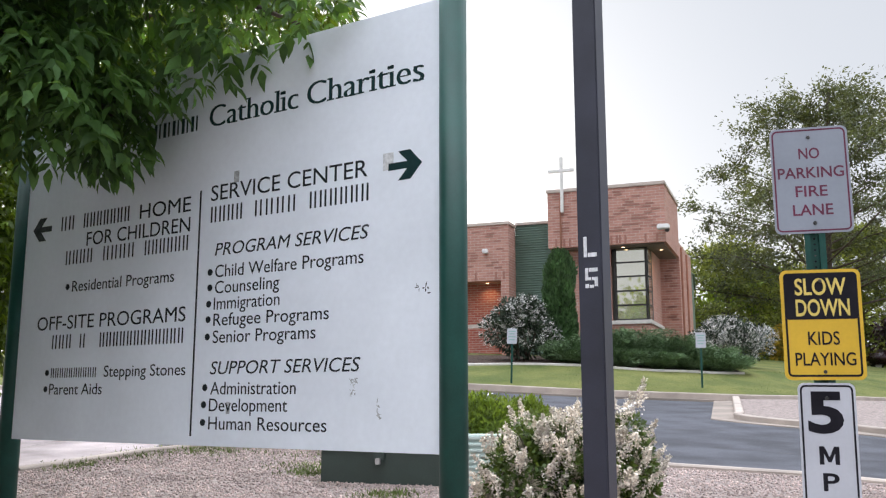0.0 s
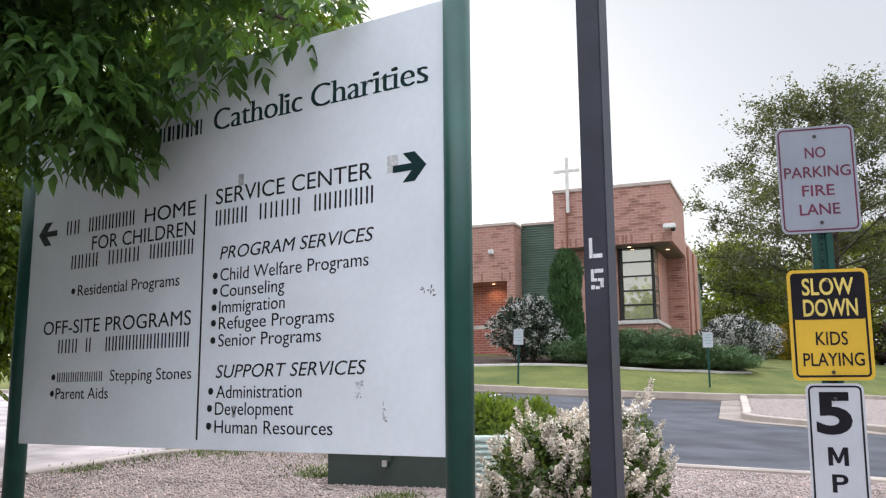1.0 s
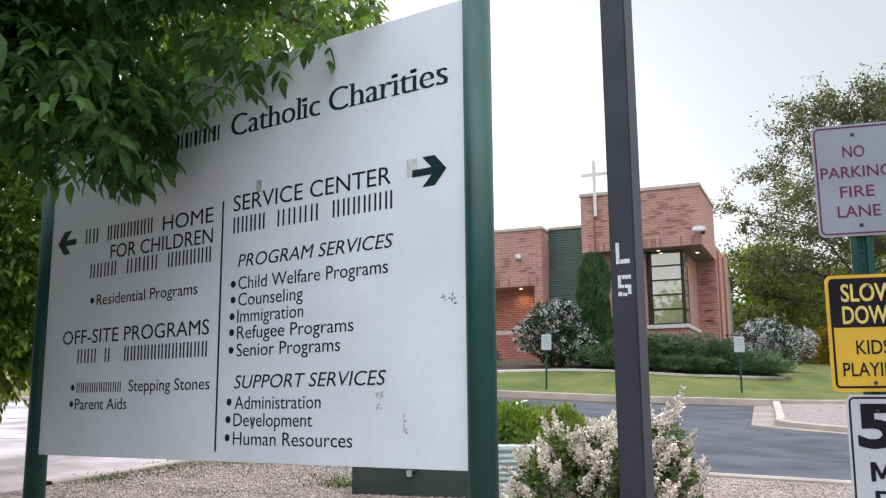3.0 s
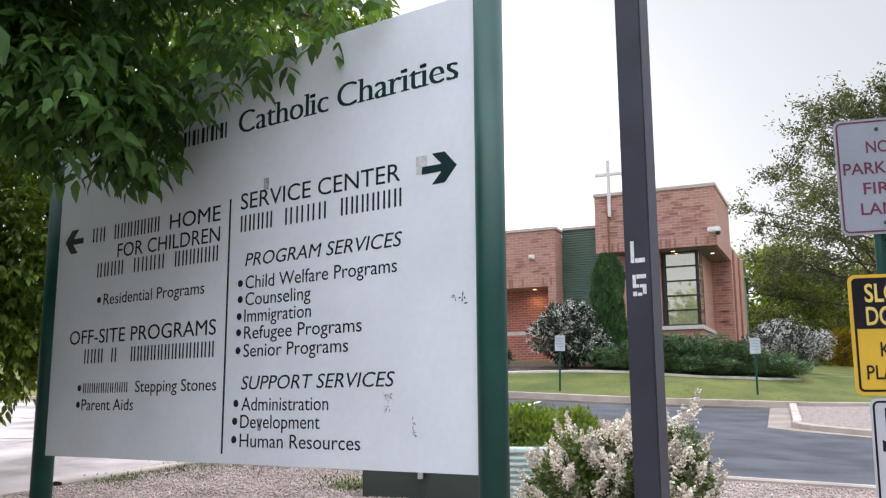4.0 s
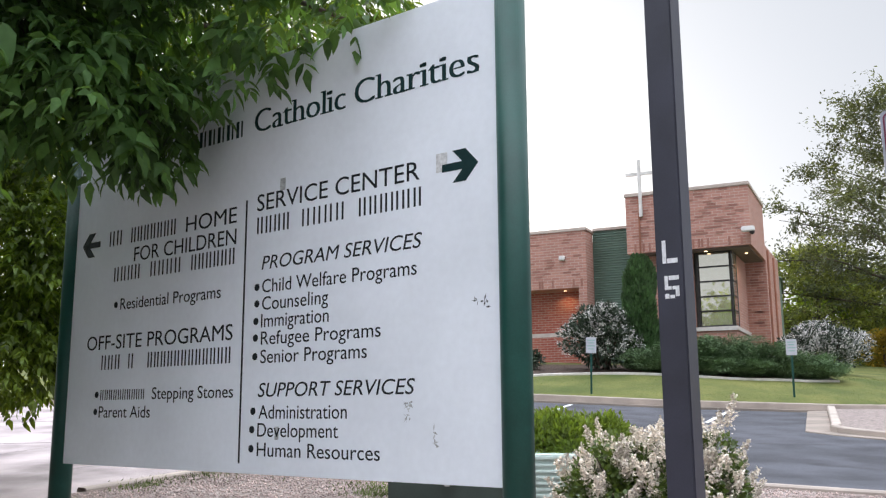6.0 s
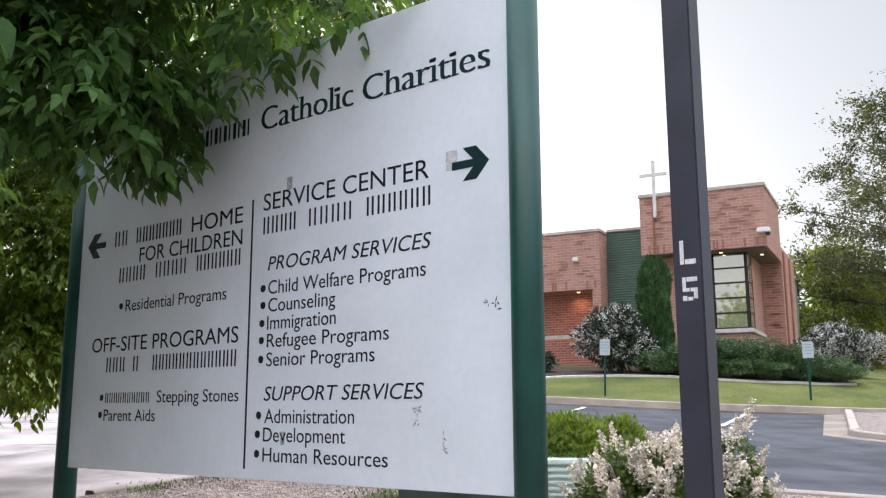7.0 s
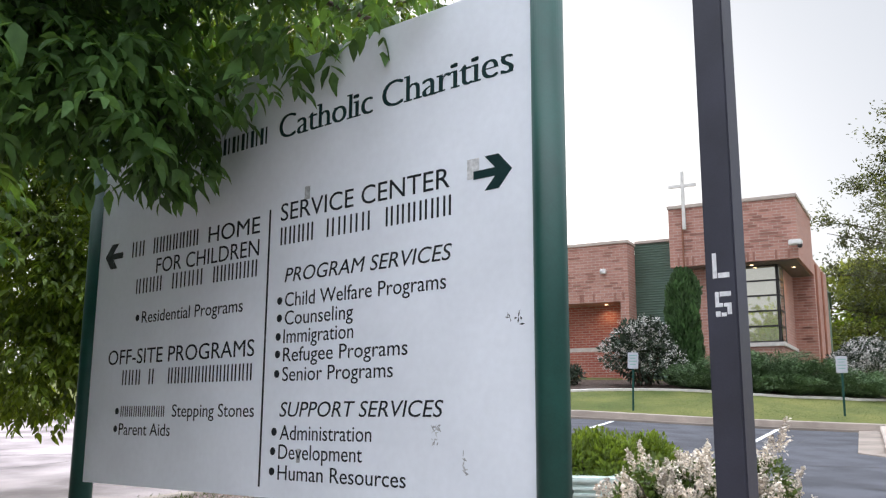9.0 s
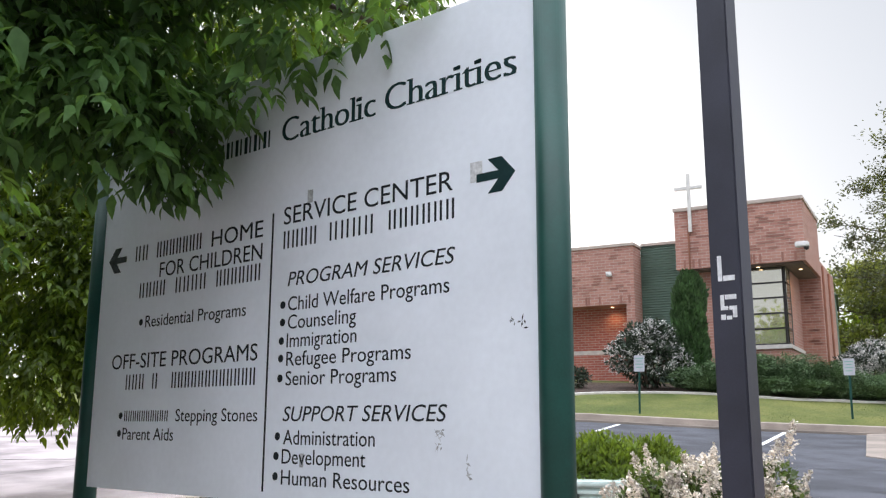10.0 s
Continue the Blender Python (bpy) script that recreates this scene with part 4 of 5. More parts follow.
# the tree that hangs over the sign
NEAR_BLOBS = [((-2.64, 4.88, 3.60), (0.65, 0.59, 0.52)), ((-2.06, 4.88, 3.33), (0.42, 0.52, 0.42)), ((-1.80, 4.94, 3.06), (0.26, 0.36, 0.22)),
              ((-1.86, 5.14, 3.47), (0.35, 0.52, 0.31)), ((-1.23, 5.26, 3.96), (0.36, 0.45, 0.22)), ((-0.65, 5.4, 4.15), (0.36, 0.39, 0.2)),
              ((-2.08, 5.07, 4.09), (0.91, 0.78, 0.52)), ((-0.91, 5.46, 4.55), (0.91, 0.65, 0.36)), ((-3.38, 5.07, 3.83), (0.78, 0.78, 1.04)),
              ((-2.2, 4.2, 4.3), (1.1, 0.8, 0.6)), ((-3.4, 4.6, 4.4), (1.2, 1.1, 1.0)), ((-2.4, 4.6, 5.4), (1.6, 1.3, 0.8)),
              # unseen clump added above the view to shade the panel's top
              ((-1.95, 5.0, 4.75), (0.9, 0.6, 0.35))]
# mostly unseen leaf clumps, added to shade the panel and the near leaves
SHADE_BLOBS = [((-3.3, 3.4, 3.3), (0.8, 0.7, 0.9)), ((-4.6, 3.6, 3.8), (1.2, 1.2, 1.2)), ((-3.5, 4.6, 2.6), (0.5, 0.5, 0.7)), ((-1.35, 4.75, 4.28), (0.65, 0.40, 0.20))]
LOW_SHADE_BLOBS = [((-4.5, 5.4, 2.3), (0.8, 1.0, 1.6)), ((-4.3, 4.0, 2.5), (0.9, 1.1, 1.5)), ((-4.1, 6.4, 3.4), (0.6, 0.7, 1.4)), ((-5.3, 6.5, 3.0), (1.2, 1.2, 1.9)), ((-2.9, 5.3, 4.35), (1.2, 0.9, 0.5))]
sets = [in_blobs([NEAR_BLOBS[i] for i in (0, 1, 2, 3, 8)], 1750), in_blobs([NEAR_BLOBS[6]], 330), in_blobs([NEAR_BLOBS[4], NEAR_BLOBS[5]], 62), in_blobs([NEAR_BLOBS[7]], 26), in_blobs([((-1.60, 5.10, 3.31), (0.16, 0.24, 0.18)), ((-1.80, 5.05, 3.08), (0.16, 0.26, 0.2))], 50), in_blobs([((-0.55, 4.7, 3.70), (0.16, 0.15, 0.12)), ((-1.0, 4.85, 3.64), (0.22, 0.2, 0.12)), ((-1.22, 4.9, 3.40), (0.14, 0.16, 0.12))], 48), in_blobs(NEAR_BLOBS[9:12], 900), in_blobs(NEAR_BLOBS[12:], 450), in_blobs(SHADE_BLOBS[:3], 1400), in_blobs(SHADE_BLOBS[3:], 420), in_blobs(LOW_SHADE_BLOBS, 3900)]
p, d = np.concatenate([s[0] for s in sets]), np.concatenate([s[1] for s in sets])
v, f = compound_leaves(p, d * np.array((1, 1, 0.4)), np.concatenate([rng.uniform(0.082, 0.155, len(p) - 5720), rng.uniform(0.10, 0.16, 5720)]))
near_trunk = [(-4.3, 4.9, 0.25), (-4.25, 4.85, 1.4), (-4.1, 4.8, 2.6), (-3.9, 4.75, 3.8), (-3.4, 4.7, 5.2)]
near_limbs = [0.16,
              ([(-4.0, 4.8, 3.0), (-3.2, 4.4, 3.5), (-2.99, 5.2, 3.96), (-2.08, 5.0, 3.51), (-1.69, 4.94, 3.12)], 0.05),
              ([(-3.8, 4.75, 3.9), (-3.38, 5.72, 4.87), (-1.95, 5.46, 4.48), (-1.04, 5.4, 4.09), (-0.59, 5.4, 3.9)], 0.045),
              ([(-3.5, 4.7, 4.8), (-3.12, 5.98, 6.3), (-1.56, 5.72, 6.04), (-0.65, 5.59, 5.52)], 0.05),
              ([(-3.2, 4.4, 3.5), (-3.38, 5.07, 3.7), (-2.73, 4.88, 3.31)], 0.03)]
near_tree = tree("boxelder_tree", "leafy green tree with drooping compound leaves over the sign", near_trunk, near_limbs, v, f, M_LEAF)
# the outermost leaves one by one
one_v, one_f = compound_leaves(np.zeros((1, 3)), np.array([(0.0, -0.6, 0.0)]), np.array([0.13]), 0.9, 5)
leaf_ob = fast_mesh("leaf", one_v, one_f, M_LEAF, near_tree)
base_ = np.array(near_trunk[0])
r_ = np.random.default_rng(5)
spots = in_blobs([((-2.54, 4.36, 3.38), (0.45, 0.13, 0.39)), ((-1.95, 4.36, 3.18), (0.21, 0.1, 0.26)), ((-1.9, 4.62, 3.5), (0.23, 0.13, 0.23)), ((-1.23, 4.88, 3.94), (0.31, 0.13, 0.13))], 70)[0]
spots = np.concatenate([[(-2.11, 4.16, 3.44), (-2.47, 4.19, 3.51), (-2.21, 4.19, 3.16)], spots])
for i, s in enumerate(spots):
    ob = leaf_ob if i == 0 else new("leaf", leaf_ob.data)
    ob.parent = near_tree
    ob.matrix_basis = Matrix.Translation(s - base_) @ pose(0, 0, 0, r_.uniform(-25, 25), r_.uniform(-25, 25), r_.uniform(-110, 110)) @ Matrix.Scale(1.6 if i < 3 else r_.uniform(0.75, 1.15) if i % 6 else r_.uniform(1.2, 1.5), 4)

# the tree behind the sign, lit from behind
BACK_BLOBS = [((-4.9, 9.6, 3.1), (1.1, 1.1, 1.5)), ((-5.0, 9.8, 4.8), (1.6, 1.3, 1.2)), ((-3.2, 9.6, 5.3), (1.4, 1.1, 1.0)), ((-1.8, 9.4, 5.45), (1.0, 0.9, 0.55)),
              ((-0.95, 9.3, 5.75), (0.55, 0.6, 0.35)), ((-6.6, 10.4, 4.0), (1.4, 1.4, 2.2)), ((-3.4, 10.0, 6.9), (2.6, 1.5, 0.9)), ((-4.6, 9.3, 2.1), (0.8, 0.7, 0.6)), ((-5.8, 10.2, 2.4), (1.2, 0.9, 0.9))]
p, d = in_blobs(BACK_BLOBS, 4600)
p2_, d2_ = in_blobs([((-4.75, 9.6, 2.25), (0.85, 0.8, 0.6)), ((-4.7, 9.6, 3.2), (0.9, 0.9, 0.8)), ((-5.2, 10.0, 4.4), (1.2, 0.9, 0.8))], 2900)
p3_, d3_ = in_blobs([((-2.6, 9.5, 5.35), (0.9, 0.8, 0.7)), ((-1.7, 9.4, 5.55), (0.9, 0.8, 0.5)), ((-0.95, 9.3, 5.85), (0.5, 0.6, 0.32))], 1100)
p4_, d4_ = in_blobs([((-4.2, 9.5, 3.0), (0.42, 0.6, 0.95))], 650)
p, d = np.concatenate([p, p2_, p3_, p4_]), np.concatenate([d, d2_, d3_, d4_])
v, f = compound_leaves(p, d * np.array((1, 1, 0.4)), rng.uniform(0.08, 0.125, len(p)))
back_trunk = [(-6.9, 10.4, 0.6), (-6.85, 10.4, 2.2), (-6.6, 10.3, 3.8), (-6.2, 10.2, 5.4)]
back_limbs = [0.2, ([(-6.7, 10.3, 3.2), (-5.8, 10.0, 3.8), (-4.9, 9.7, 3.5), (-4.6, 9.4, 2.6)], 0.06),
              ([(-6.5, 10.3, 4.2), (-5.0, 9.9, 5.2), (-3.4, 9.6, 5.7), (-1.8, 9.4, 5.8), (-0.8, 9.3, 6.0)], 0.07),
              ([(-6.2, 10.2, 5.2), (-4.6, 10.0, 6.4), (-3.0, 10.0, 6.9)], 0.06)]
tree("boxelder_tree", "leafy tree behind the sign, its leaves lit from behind", back_trunk, back_limbs, v, f, M_LEAF_BACK)


def far_tree(name, label, x, y, top, bottom, spread, clumps, per, leaf, mat, seed, lean=(0, 0), clump_r=1.1, flat=0.6):
    r = np.random.default_rng(seed)
    z0 = ground_z(x, y)
    sets, limbs = [], [0.012 * (top - z0) + 0.04]
    trunk = [(x, y, z0 - 0.2), (x + lean[0] * 0.2, y, z0 + (top - z0) * 0.3), (x + lean[0] * 0.6, y, z0 + (top - z0) * 0.6), (x + lean[0], y, z0 + (top - z0) * 0.85)]
    for _ in range(clumps):
        h = r.random() ** 0.8
        wide = spread * (math.sin(math.pi * (0.18 + 0.80 * h)) ** 0.7) * math.sqrt(r.random())
        a = r.random() * 2 * math.pi
        c = np.array((x + lean[0] * h + wide * math.cos(a), y + wide * math.sin(a), bottom + (top - bottom) * h))
        rad = clump_r * (0.55 + 0.8 * r.random()) * np.array((1.3, 1.3, flat))
        q = unit_rows(r.normal(size=(per, 3)))
        pos = c + q * rad * (r.random((per, 1)) ** 0.5)
        sets.append(scatter(pos, q + np.array((0, 0, -0.3)) + r.normal(0, 0.5, (per, 3)), leaf * r.uniform(0.6, 1.3, per), SIMPLE_V, SIMPLE_F))
        if r.random() < 0.35:
            s = 0.25 + 0.5 * h
            start = (x + lean[0] * s, y, z0 + (top - z0) * s * 0.85)
            mid = tuple((np.array(start) + c) / 2 + np.array((0, 0, 0.3)))
            limbs.append(([start, mid, tuple(c)], 0.005 * (top - z0) * (1.1 - h)))
    v, f = merge(*sets)
    return tree(name, label, trunk, limbs, v, f, mat)


def spray_tree(name, label, x, y, top, bottom, spread, limb_count, twigs, per, leaf, mat, seed, lean=0.0):
    """An open tree: rising limbs, twigs along them, and a spray of small leaves on each twig."""
    r = np.random.default_rng(seed)
    z0 = ground_z(x, y)
    trunk = [(x + lean * s * s, y, z0 - 0.2 + (top - 1.2 - z0) * s) for s in (0.0, 0.3, 0.6, 0.85, 1.0)]
    limbs, sets = [0.012 * (top - z0) + 0.04], []
    for i in range(limb_count):
        h = (i + r.random()) / limb_count
        a = i * 2.4 + r.uniform(-0.4, 0.4)
        out = np.array((math.cos(a), math.sin(a), 0.0))
        reach = spread * (1.0 - 0.86 * h ** 1.5) * r.uniform(0.7, 1.08)
        start = np.array((x + lean * h * h * 0.8, y, bottom - 1.6 + (top - bottom - 0.6) * h))
        rise = 0.22 + 0.55 * h
        path = [start + out * reach * s + np.array((0, 0, rise * reach * s * (1.15 - 0.3 * s))) + r.normal(0, 0.18, 3) * s for s in (0.0, 0.35, 0.7, 1.0)]
        limbs.append(([tuple(p) for p in path], 0.004 * (top - z0) * (1.15 - h)))
        for _ in range(max(4, int(twigs * (1.1 - 0.5 * h)))):
            s = r.uniform(0.22, 1.0)
            k = min(int(s * 3), 2)
            foot = path[k] + (path[k + 1] - path[k]) * (s * 3 - k)
            way = out * 0.6 + r.normal(0, 0.75, 3) * np.array((1, 1, 0.45)) + np.array((0, 0, 0.32))
            way /= np.linalg.norm(way)
            length = r.uniform(0.8, 1.9)
            t = r.random((per, 1))
            pos = foot + way * t * length + r.normal(0, 1, (per, 3)) * (0.10 + 0.16 * t) + np.array((0, 0, -0.18)) * t * t
            sets.append(scatter(pos, way + r.normal(0, 0.6, (per, 3)) + np.array((0, 0, -0.2)), leaf * r.uniform(0.6, 1.3, per), SIMPLE_V, SIMPLE_F))
    v, f = merge(*sets)
    return tree(name, label, trunk, limbs, v, f, mat)


spray_tree("locust_tree", "tall airy tree with fine grey-green leaves and open gaps", 22.7, 44.0, 18.9, 7.4, 9.3, 66, 15, 62, 0.19, M_LEAF_FAR, 11, 0.8)
far_tree("maple_tree", "dense green tree behind the building", 19.8, 50.0, 10.4, 3.2, 5.6, 210, 90, 0.25, M_LEAF_WOOD, 12, clump_r=0.75)
far_tree("maple_tree", "dense green tree behind the lawn", 30.0, 54.0, 12.0, 3.6, 6.5, 190, 130, 0.30, M_LEAF_WOOD, 13, clump_r=0.9)
far_tree("maple_tree", "yellow-green tree with low sunlight mixed into its leaf colour", 24.5, 58.0, 9.5, 3.2, 4.2, 60, 150, 0.4, M_LEAF_BACKLIT_TINT, 14)
far_tree("maple_tree", "yellow-green tree with low sunlight mixed into its leaf colour", 18.0, 60.0, 10.0, 3.0, 4.0, 60, 150, 0.4, M_LEAF_BACKLIT_TINT, 16)
far_tree("small_tree", "small tree with a golden sun glow put into its leaf colour", 20.6, 44.5, 5.0, 3.3, 1.0, 20, 100, 0.20, M_LEAF_SUN_GLOW, 15, clump_r=0.5)
far_tree("plum_tree", "small dark purple-leaved tree", 29.0, 46.0, 6.6, 3.2, 2.0, 30, 160, 0.28, M_LEAF_PURPLE, 17, clump_r=0.7)

# woods along the horizon
n = 420
c = np.stack([rng.uniform(-70, 110, n), rng.uniform(66, 84, n), rng.uniform(1.5, 9.0, n) * rng.uniform(0.7, 1.0, n)], 1)
k = 60
q = np.repeat(c, k, axis=0) + rng.normal(0, 1, (n * k, 3)) * np.array((1.6, 1.2, 1.1))
v, f = scatter(q, rng.normal(size=(n * k, 3)), rng.uniform(0.3, 0.7, n * k), BROAD_V, SIMPLE_F)
tagged(fast_mesh("far_woods", v, f, M_LEAF_WOOD), "green woods along the horizon", "woods", kind="stuff")
n = 1000
a = np.radians(np.concatenate([rng.uniform(150, 330, 640), rng.uniform(225, 250, 360)]))
far_r = rng.uniform(58, 72, n)
c = np.stack([far_r * np.cos(a), far_r * np.sin(a), rng.uniform(0, 1, n) * np.where((a > 3.93) & (a < 4.36), rng.uniform(10, 16, n), rng.uniform(4.5, 9, n))], 1)
q = np.repeat(c, k, axis=0) + rng.normal(0, 1, (n * k, 3)) * np.array((1.8, 1.8, 1.3))
v, f = scatter(q, rng.normal(size=(n * k, 3)), rng.uniform(0.5, 1.0, n * k), BROAD_V, SIMPLE_F)
tagged(fast_mesh("far_woods", v, f, M_LEAF_WOOD), "green woods across the street, mirrored in the bay window", "woods", kind="stuff")


def bush(name, label, x, y, z, radii, n, leaf, mat, bloom=0, bloom_mat=None, bloom_size=0.1, seed=1, template=SIMPLE_V, lumps=16, up=0.35):
    r = np.random.default_rng(seed)
    t = thing(name, label, "shrub", pose(x, y, z))
    rad = np.array(radii)
    blobs = [((0, 0, rad[2] * 0.9), rad * 0.78)]
    for _ in range(lumps):
        q = r.normal(size=3)
        q[2] = abs(q[2]) * 0.9
        q /= np.linalg.norm(q)
        blobs.append((q * rad * (0.62 + 0.2 * r.random()) + np.array((0, 0, rad[2] * 0.75)), rad * (0.24 + 0.2 * r.random())))
    p, d = in_blobs(blobs, n, 0.6)
    p[:, 2] = np.maximum(p[:, 2], 0.02 * rad[2] + 0.02)
    v, f = scatter(p, d + np.array((0, 0, up)) + rng.normal(0, 0.35, (n, 3)), leaf * rng.uniform(0.6, 1.3, n), template, SIMPLE_F)
    fast_mesh("crown", v, f, mat, t)
    stems = [tube([(0.1 * rad[0] * math.cos(a), 0.1 * rad[1] * math.sin(a), -0.1), (0.4 * rad[0] * math.cos(a), 0.4 * rad[1] * math.sin(a), rad[2] * 0.8), (0.6 * rad[0] * math.cos(a), 0.6 * rad[1] * math.sin(a), rad[2] * 1.3)], [0.02 * rad[2] + 0.01] * 2 + [0.006], 6) for a in np.linspace(0, 6.28, 7)[:-1]]
    v, f = join_pieces(stems)
    arrays("stem", v, f, M_BARK, t)
    if bloom:
        p, d = in_blobs(blobs[1:], bloom, 0.97)
        k = 26
        q = np.repeat(p, k, axis=0) + rng.normal(0, bloom_size, (bloom * k, 3))
        v, f = scatter(q, rng.normal(size=(bloom * k, 3)), bloom_size * 0.7, BROAD_V, SIMPLE_F)
        fast_mesh("blossoms", v, f, bloom_mat, t, "pale clustered blossoms")
    return t


bush("flowering_bush", "rounded dark green bush covered in white blossom", 4.42, 28.3, ground_z(4.42, 28.3), (1.15, 1.1, 1.22), 5200, 0.15, M_BUSH_DARK, 470, M_BLOOM_FAR, 0.055, 21, lumps=26)
bush("flowering_bush", "wide dark bush thick with pale blossom", 12.2, 31.0, ground_z(12.2, 31.0) - 0.2, (1.6, 1.3, 1.12), 5200, 0.13, M_BUSH_DARK, 700, M_BLOOM_FAR, 0.055, 22, lumps=26)
bush("low_bush", "small dark evergreen bush by the wall", 2.2, 28.6, ground_z(2.2, 28.6), (0.45, 0.4, 0.4), 900, 0.12, M_BUSH_DARK, seed=23)
bush("yew_shrub", "bright green clipped evergreen shrub", 0.96, 9.1, 0.62, (0.52, 0.45, 0.50), 11000, 0.055, M_SHRUB, seed=24, lumps=60, up=0.6)
bush("yew_shrub", "green evergreen shrub beside the drive", 1.47, 9.5, 0.64, (0.40, 0.36, 0.46), 7500, 0.055, M_SHRUB, seed=25, lumps=50, up=0.6)

# arborvitae column
cedar = thing("arborvitae", "tall narrow dark green arborvitae beside the tower", "shrub", pose(5.82, 28.9, ground_z(5.82, 28.9)))
n = 9000
h = rng.random(n) ** 0.85
a = rng.random(n) * 2 * math.pi
prof = 0.54 * np.minimum(1, (1.02 - h) * 5.5) ** 0.6 * (0.9 + 0.12 * np.sin(a * 3 + h * 9)) * np.sqrt(rng.uniform(0.55, 1, n))
p = np.stack([prof * np.cos(a), prof * np.sin(a), h * 3.62], 1)
d = np.stack([np.cos(a) * 0.35, np.sin(a) * 0.35, np.ones(n)], 1) + rng.normal(0, 0.15, (n, 3))
v, f = scatter(p, d, rng.uniform(0.10, 0.22, n), SIMPLE_V, SIMPLE_F)
fast_mesh("crown", v, f, M_CEDAR, cedar)
v, f = tube([(0, 0, -0.2), (0, 0, 2.8)], [0.06, 0.02], 8)
arrays("trunk", v, f, M_BARK, cedar)


def juniper(x, y, w, hgt, n, seed):
    r = np.random.default_rng(seed)
    z = ground_z(x, y)
    t = thing("juniper", "spreading blue-green juniper with arching feathery sprays", "shrub", pose(x, y, z), "juniper bed")
    arms = 70
    P, D = [], []
    for _ in range(arms):
        a = r.random() * 2 * math.pi
        reach, lift = w * (0.5 + 0.55 * r.random()), hgt * (0.35 + 0.75 * r.random())
        k = n // arms
        s = r.random(k) ** 0.7
        px = np.stack([np.cos(a) * reach * s, np.sin(a) * reach * s * 0.75, lift * np.sin(s * 2.2) * 0.95], 1)
        P.append(px + r.normal(0, 0.05, (k, 3)) * np.array((1.5, 1.5, 0.7)))
        D.append(np.tile((math.cos(a), math.sin(a), 0.25), (k, 1)) + r.normal(0, 0.25, (k, 3)))
    v, f = scatter(np.concatenate(P), np.concatenate(D), 0.10 * r.uniform(0.5, 1.2, arms * (n // arms)), NEEDLE_V * np.array((1.3, 1, 1)), SIMPLE_F)
    fast_mesh("crown", v, f, M_JUNIPER, t)
    v, f = tube([(0, 0, -0.1), (0.05, 0, hgt * 0.5)], [0.05, 0.02], 6)
    arrays("stem", v, f, M_BARK, t)


for i, (jx, jy, jw, jh) in enumerate([(5.9, 27.7, 1.0, 0.62), (7.0, 27.6, 1.1, 0.85), (8.1, 27.6, 1.2, 0.95), (9.2, 27.3, 1.2, 0.80), (10.2, 27.2, 1.3, 0.62), (7.6, 28.6, 1.2, 0.85), (9.0, 28.6, 1.2, 0.75), (10.5, 28.2, 0.9, 0.5), (6.2, 27.4, 0.9, 0.38), (7.3, 27.2, 1.0, 0.42), (8.4, 27.0, 1.0, 0.42), (9.5, 27.0, 1.0, 0.40), (10.6, 27.4, 0.9, 0.36)]):
    juniper(jx, jy, jw, jh * 1.2, 12600, 40 + i)

# planting bed edge on the lawn
BED_LINE = [(0.5, 27.1), (2.8, 27.4), (4.4, 27.3), (6.0, 26.9), (8.2, 26.45), (9.9, 26.55), (11.2, 27.2)]
verts, faces = [], []
for x in steps(0.5, 11.2, 0.2):
    y = curve_at(BED_LINE, x)
    for dy, dz in ((-0.05, -0.03), (-0.05, 0.115), (0.05, 0.115), (0.05, -0.03)):
        verts.append((x, y + dy, ground_z(x, y + dy) + dz))
faces = [(i * 4 + j, i * 4 + j + 1, i * 4 + j + 5, i * 4 + j + 4) for i in range(len(verts) // 4 - 1) for j in range(3)]
tagged(arrays("bed_edging", verts, faces, M_SILL), "pale stone edging along the planting bed", "edging", kind="structure")
sheet("mulch_bed", steps(0.5, 11.2, 0.5), lambda x: curve_at(BED_LINE, x), lambda x: curve_at(BED_LINE, x) + 4.5, 12, 0.085, M_MULCH, "dark mulch under the shrubs", "planting bed")

# grass blades on the bank
n = 42000
gx = rng.uniform(-3, 17, n)
gy = np.array([curve_at(FAR_KERB, x) for x in gx]) + 0.25 + rng.random(n) ** 1.3 * 5.0
pos = np.stack([gx, gy, [ground_z(x, y) + 0.05 for x, y in zip(gx, gy)]], 1)
keep = np.array([y < curve_at(BED_LINE, x) - 0.1 or x < 0.5 or x > 11.2 for x, y in zip(gx, gy)])
pos = pos[keep]
v, f = scatter(pos, rng.normal(0, 0.7, (len(pos), 3)) + np.array((0, 0, 0.6)), rng.uniform(0.014, 0.032, len(pos)), NEEDLE_V * np.array((2.2, 1, 1)), SIMPLE_F)
tagged(fast_mesh("grass", v, f, M_BLADE), "short mown grass blades on the bank", "grass", kind="stuff")

# the lilac in front
lilac = thing("lilac_bush", "lilac bush in full creamy white bloom beside the lamp pole", "shrub", pose(1.36, 7.0, 0.48))
LILAC_BLOBS = [((-0.26, 0.0, 0.37), (0.36, 0.38, 0.34)), ((0.13, 0.0, 0.40), (0.44, 0.42, 0.38)), ((0.48, 0.05, 0.34), (0.34, 0.36, 0.34)), ((-0.18, 0.05, 0.68), (0.20, 0.25, 0.18)), ((0.20, 0.1, 0.64), (0.22, 0.25, 0.2)), ((0.57, 0.05, 0.62), (0.20, 0.20, 0.24)), ((-0.50, 0.0, 0.18), (0.18, 0.22, 0.16))]
p, d = in_blobs(LILAC_BLOBS, 9500, 0.62)
p[:, 2] = np.maximum(p[:, 2], 0.03)
v, f = scatter(p, d + rng.normal(0, 0.5, (len(p), 3)), rng.uniform(0.04, 0.07, len(p)), SIMPLE_V * np.array((1.4, 1, 1)), SIMPLE_F)
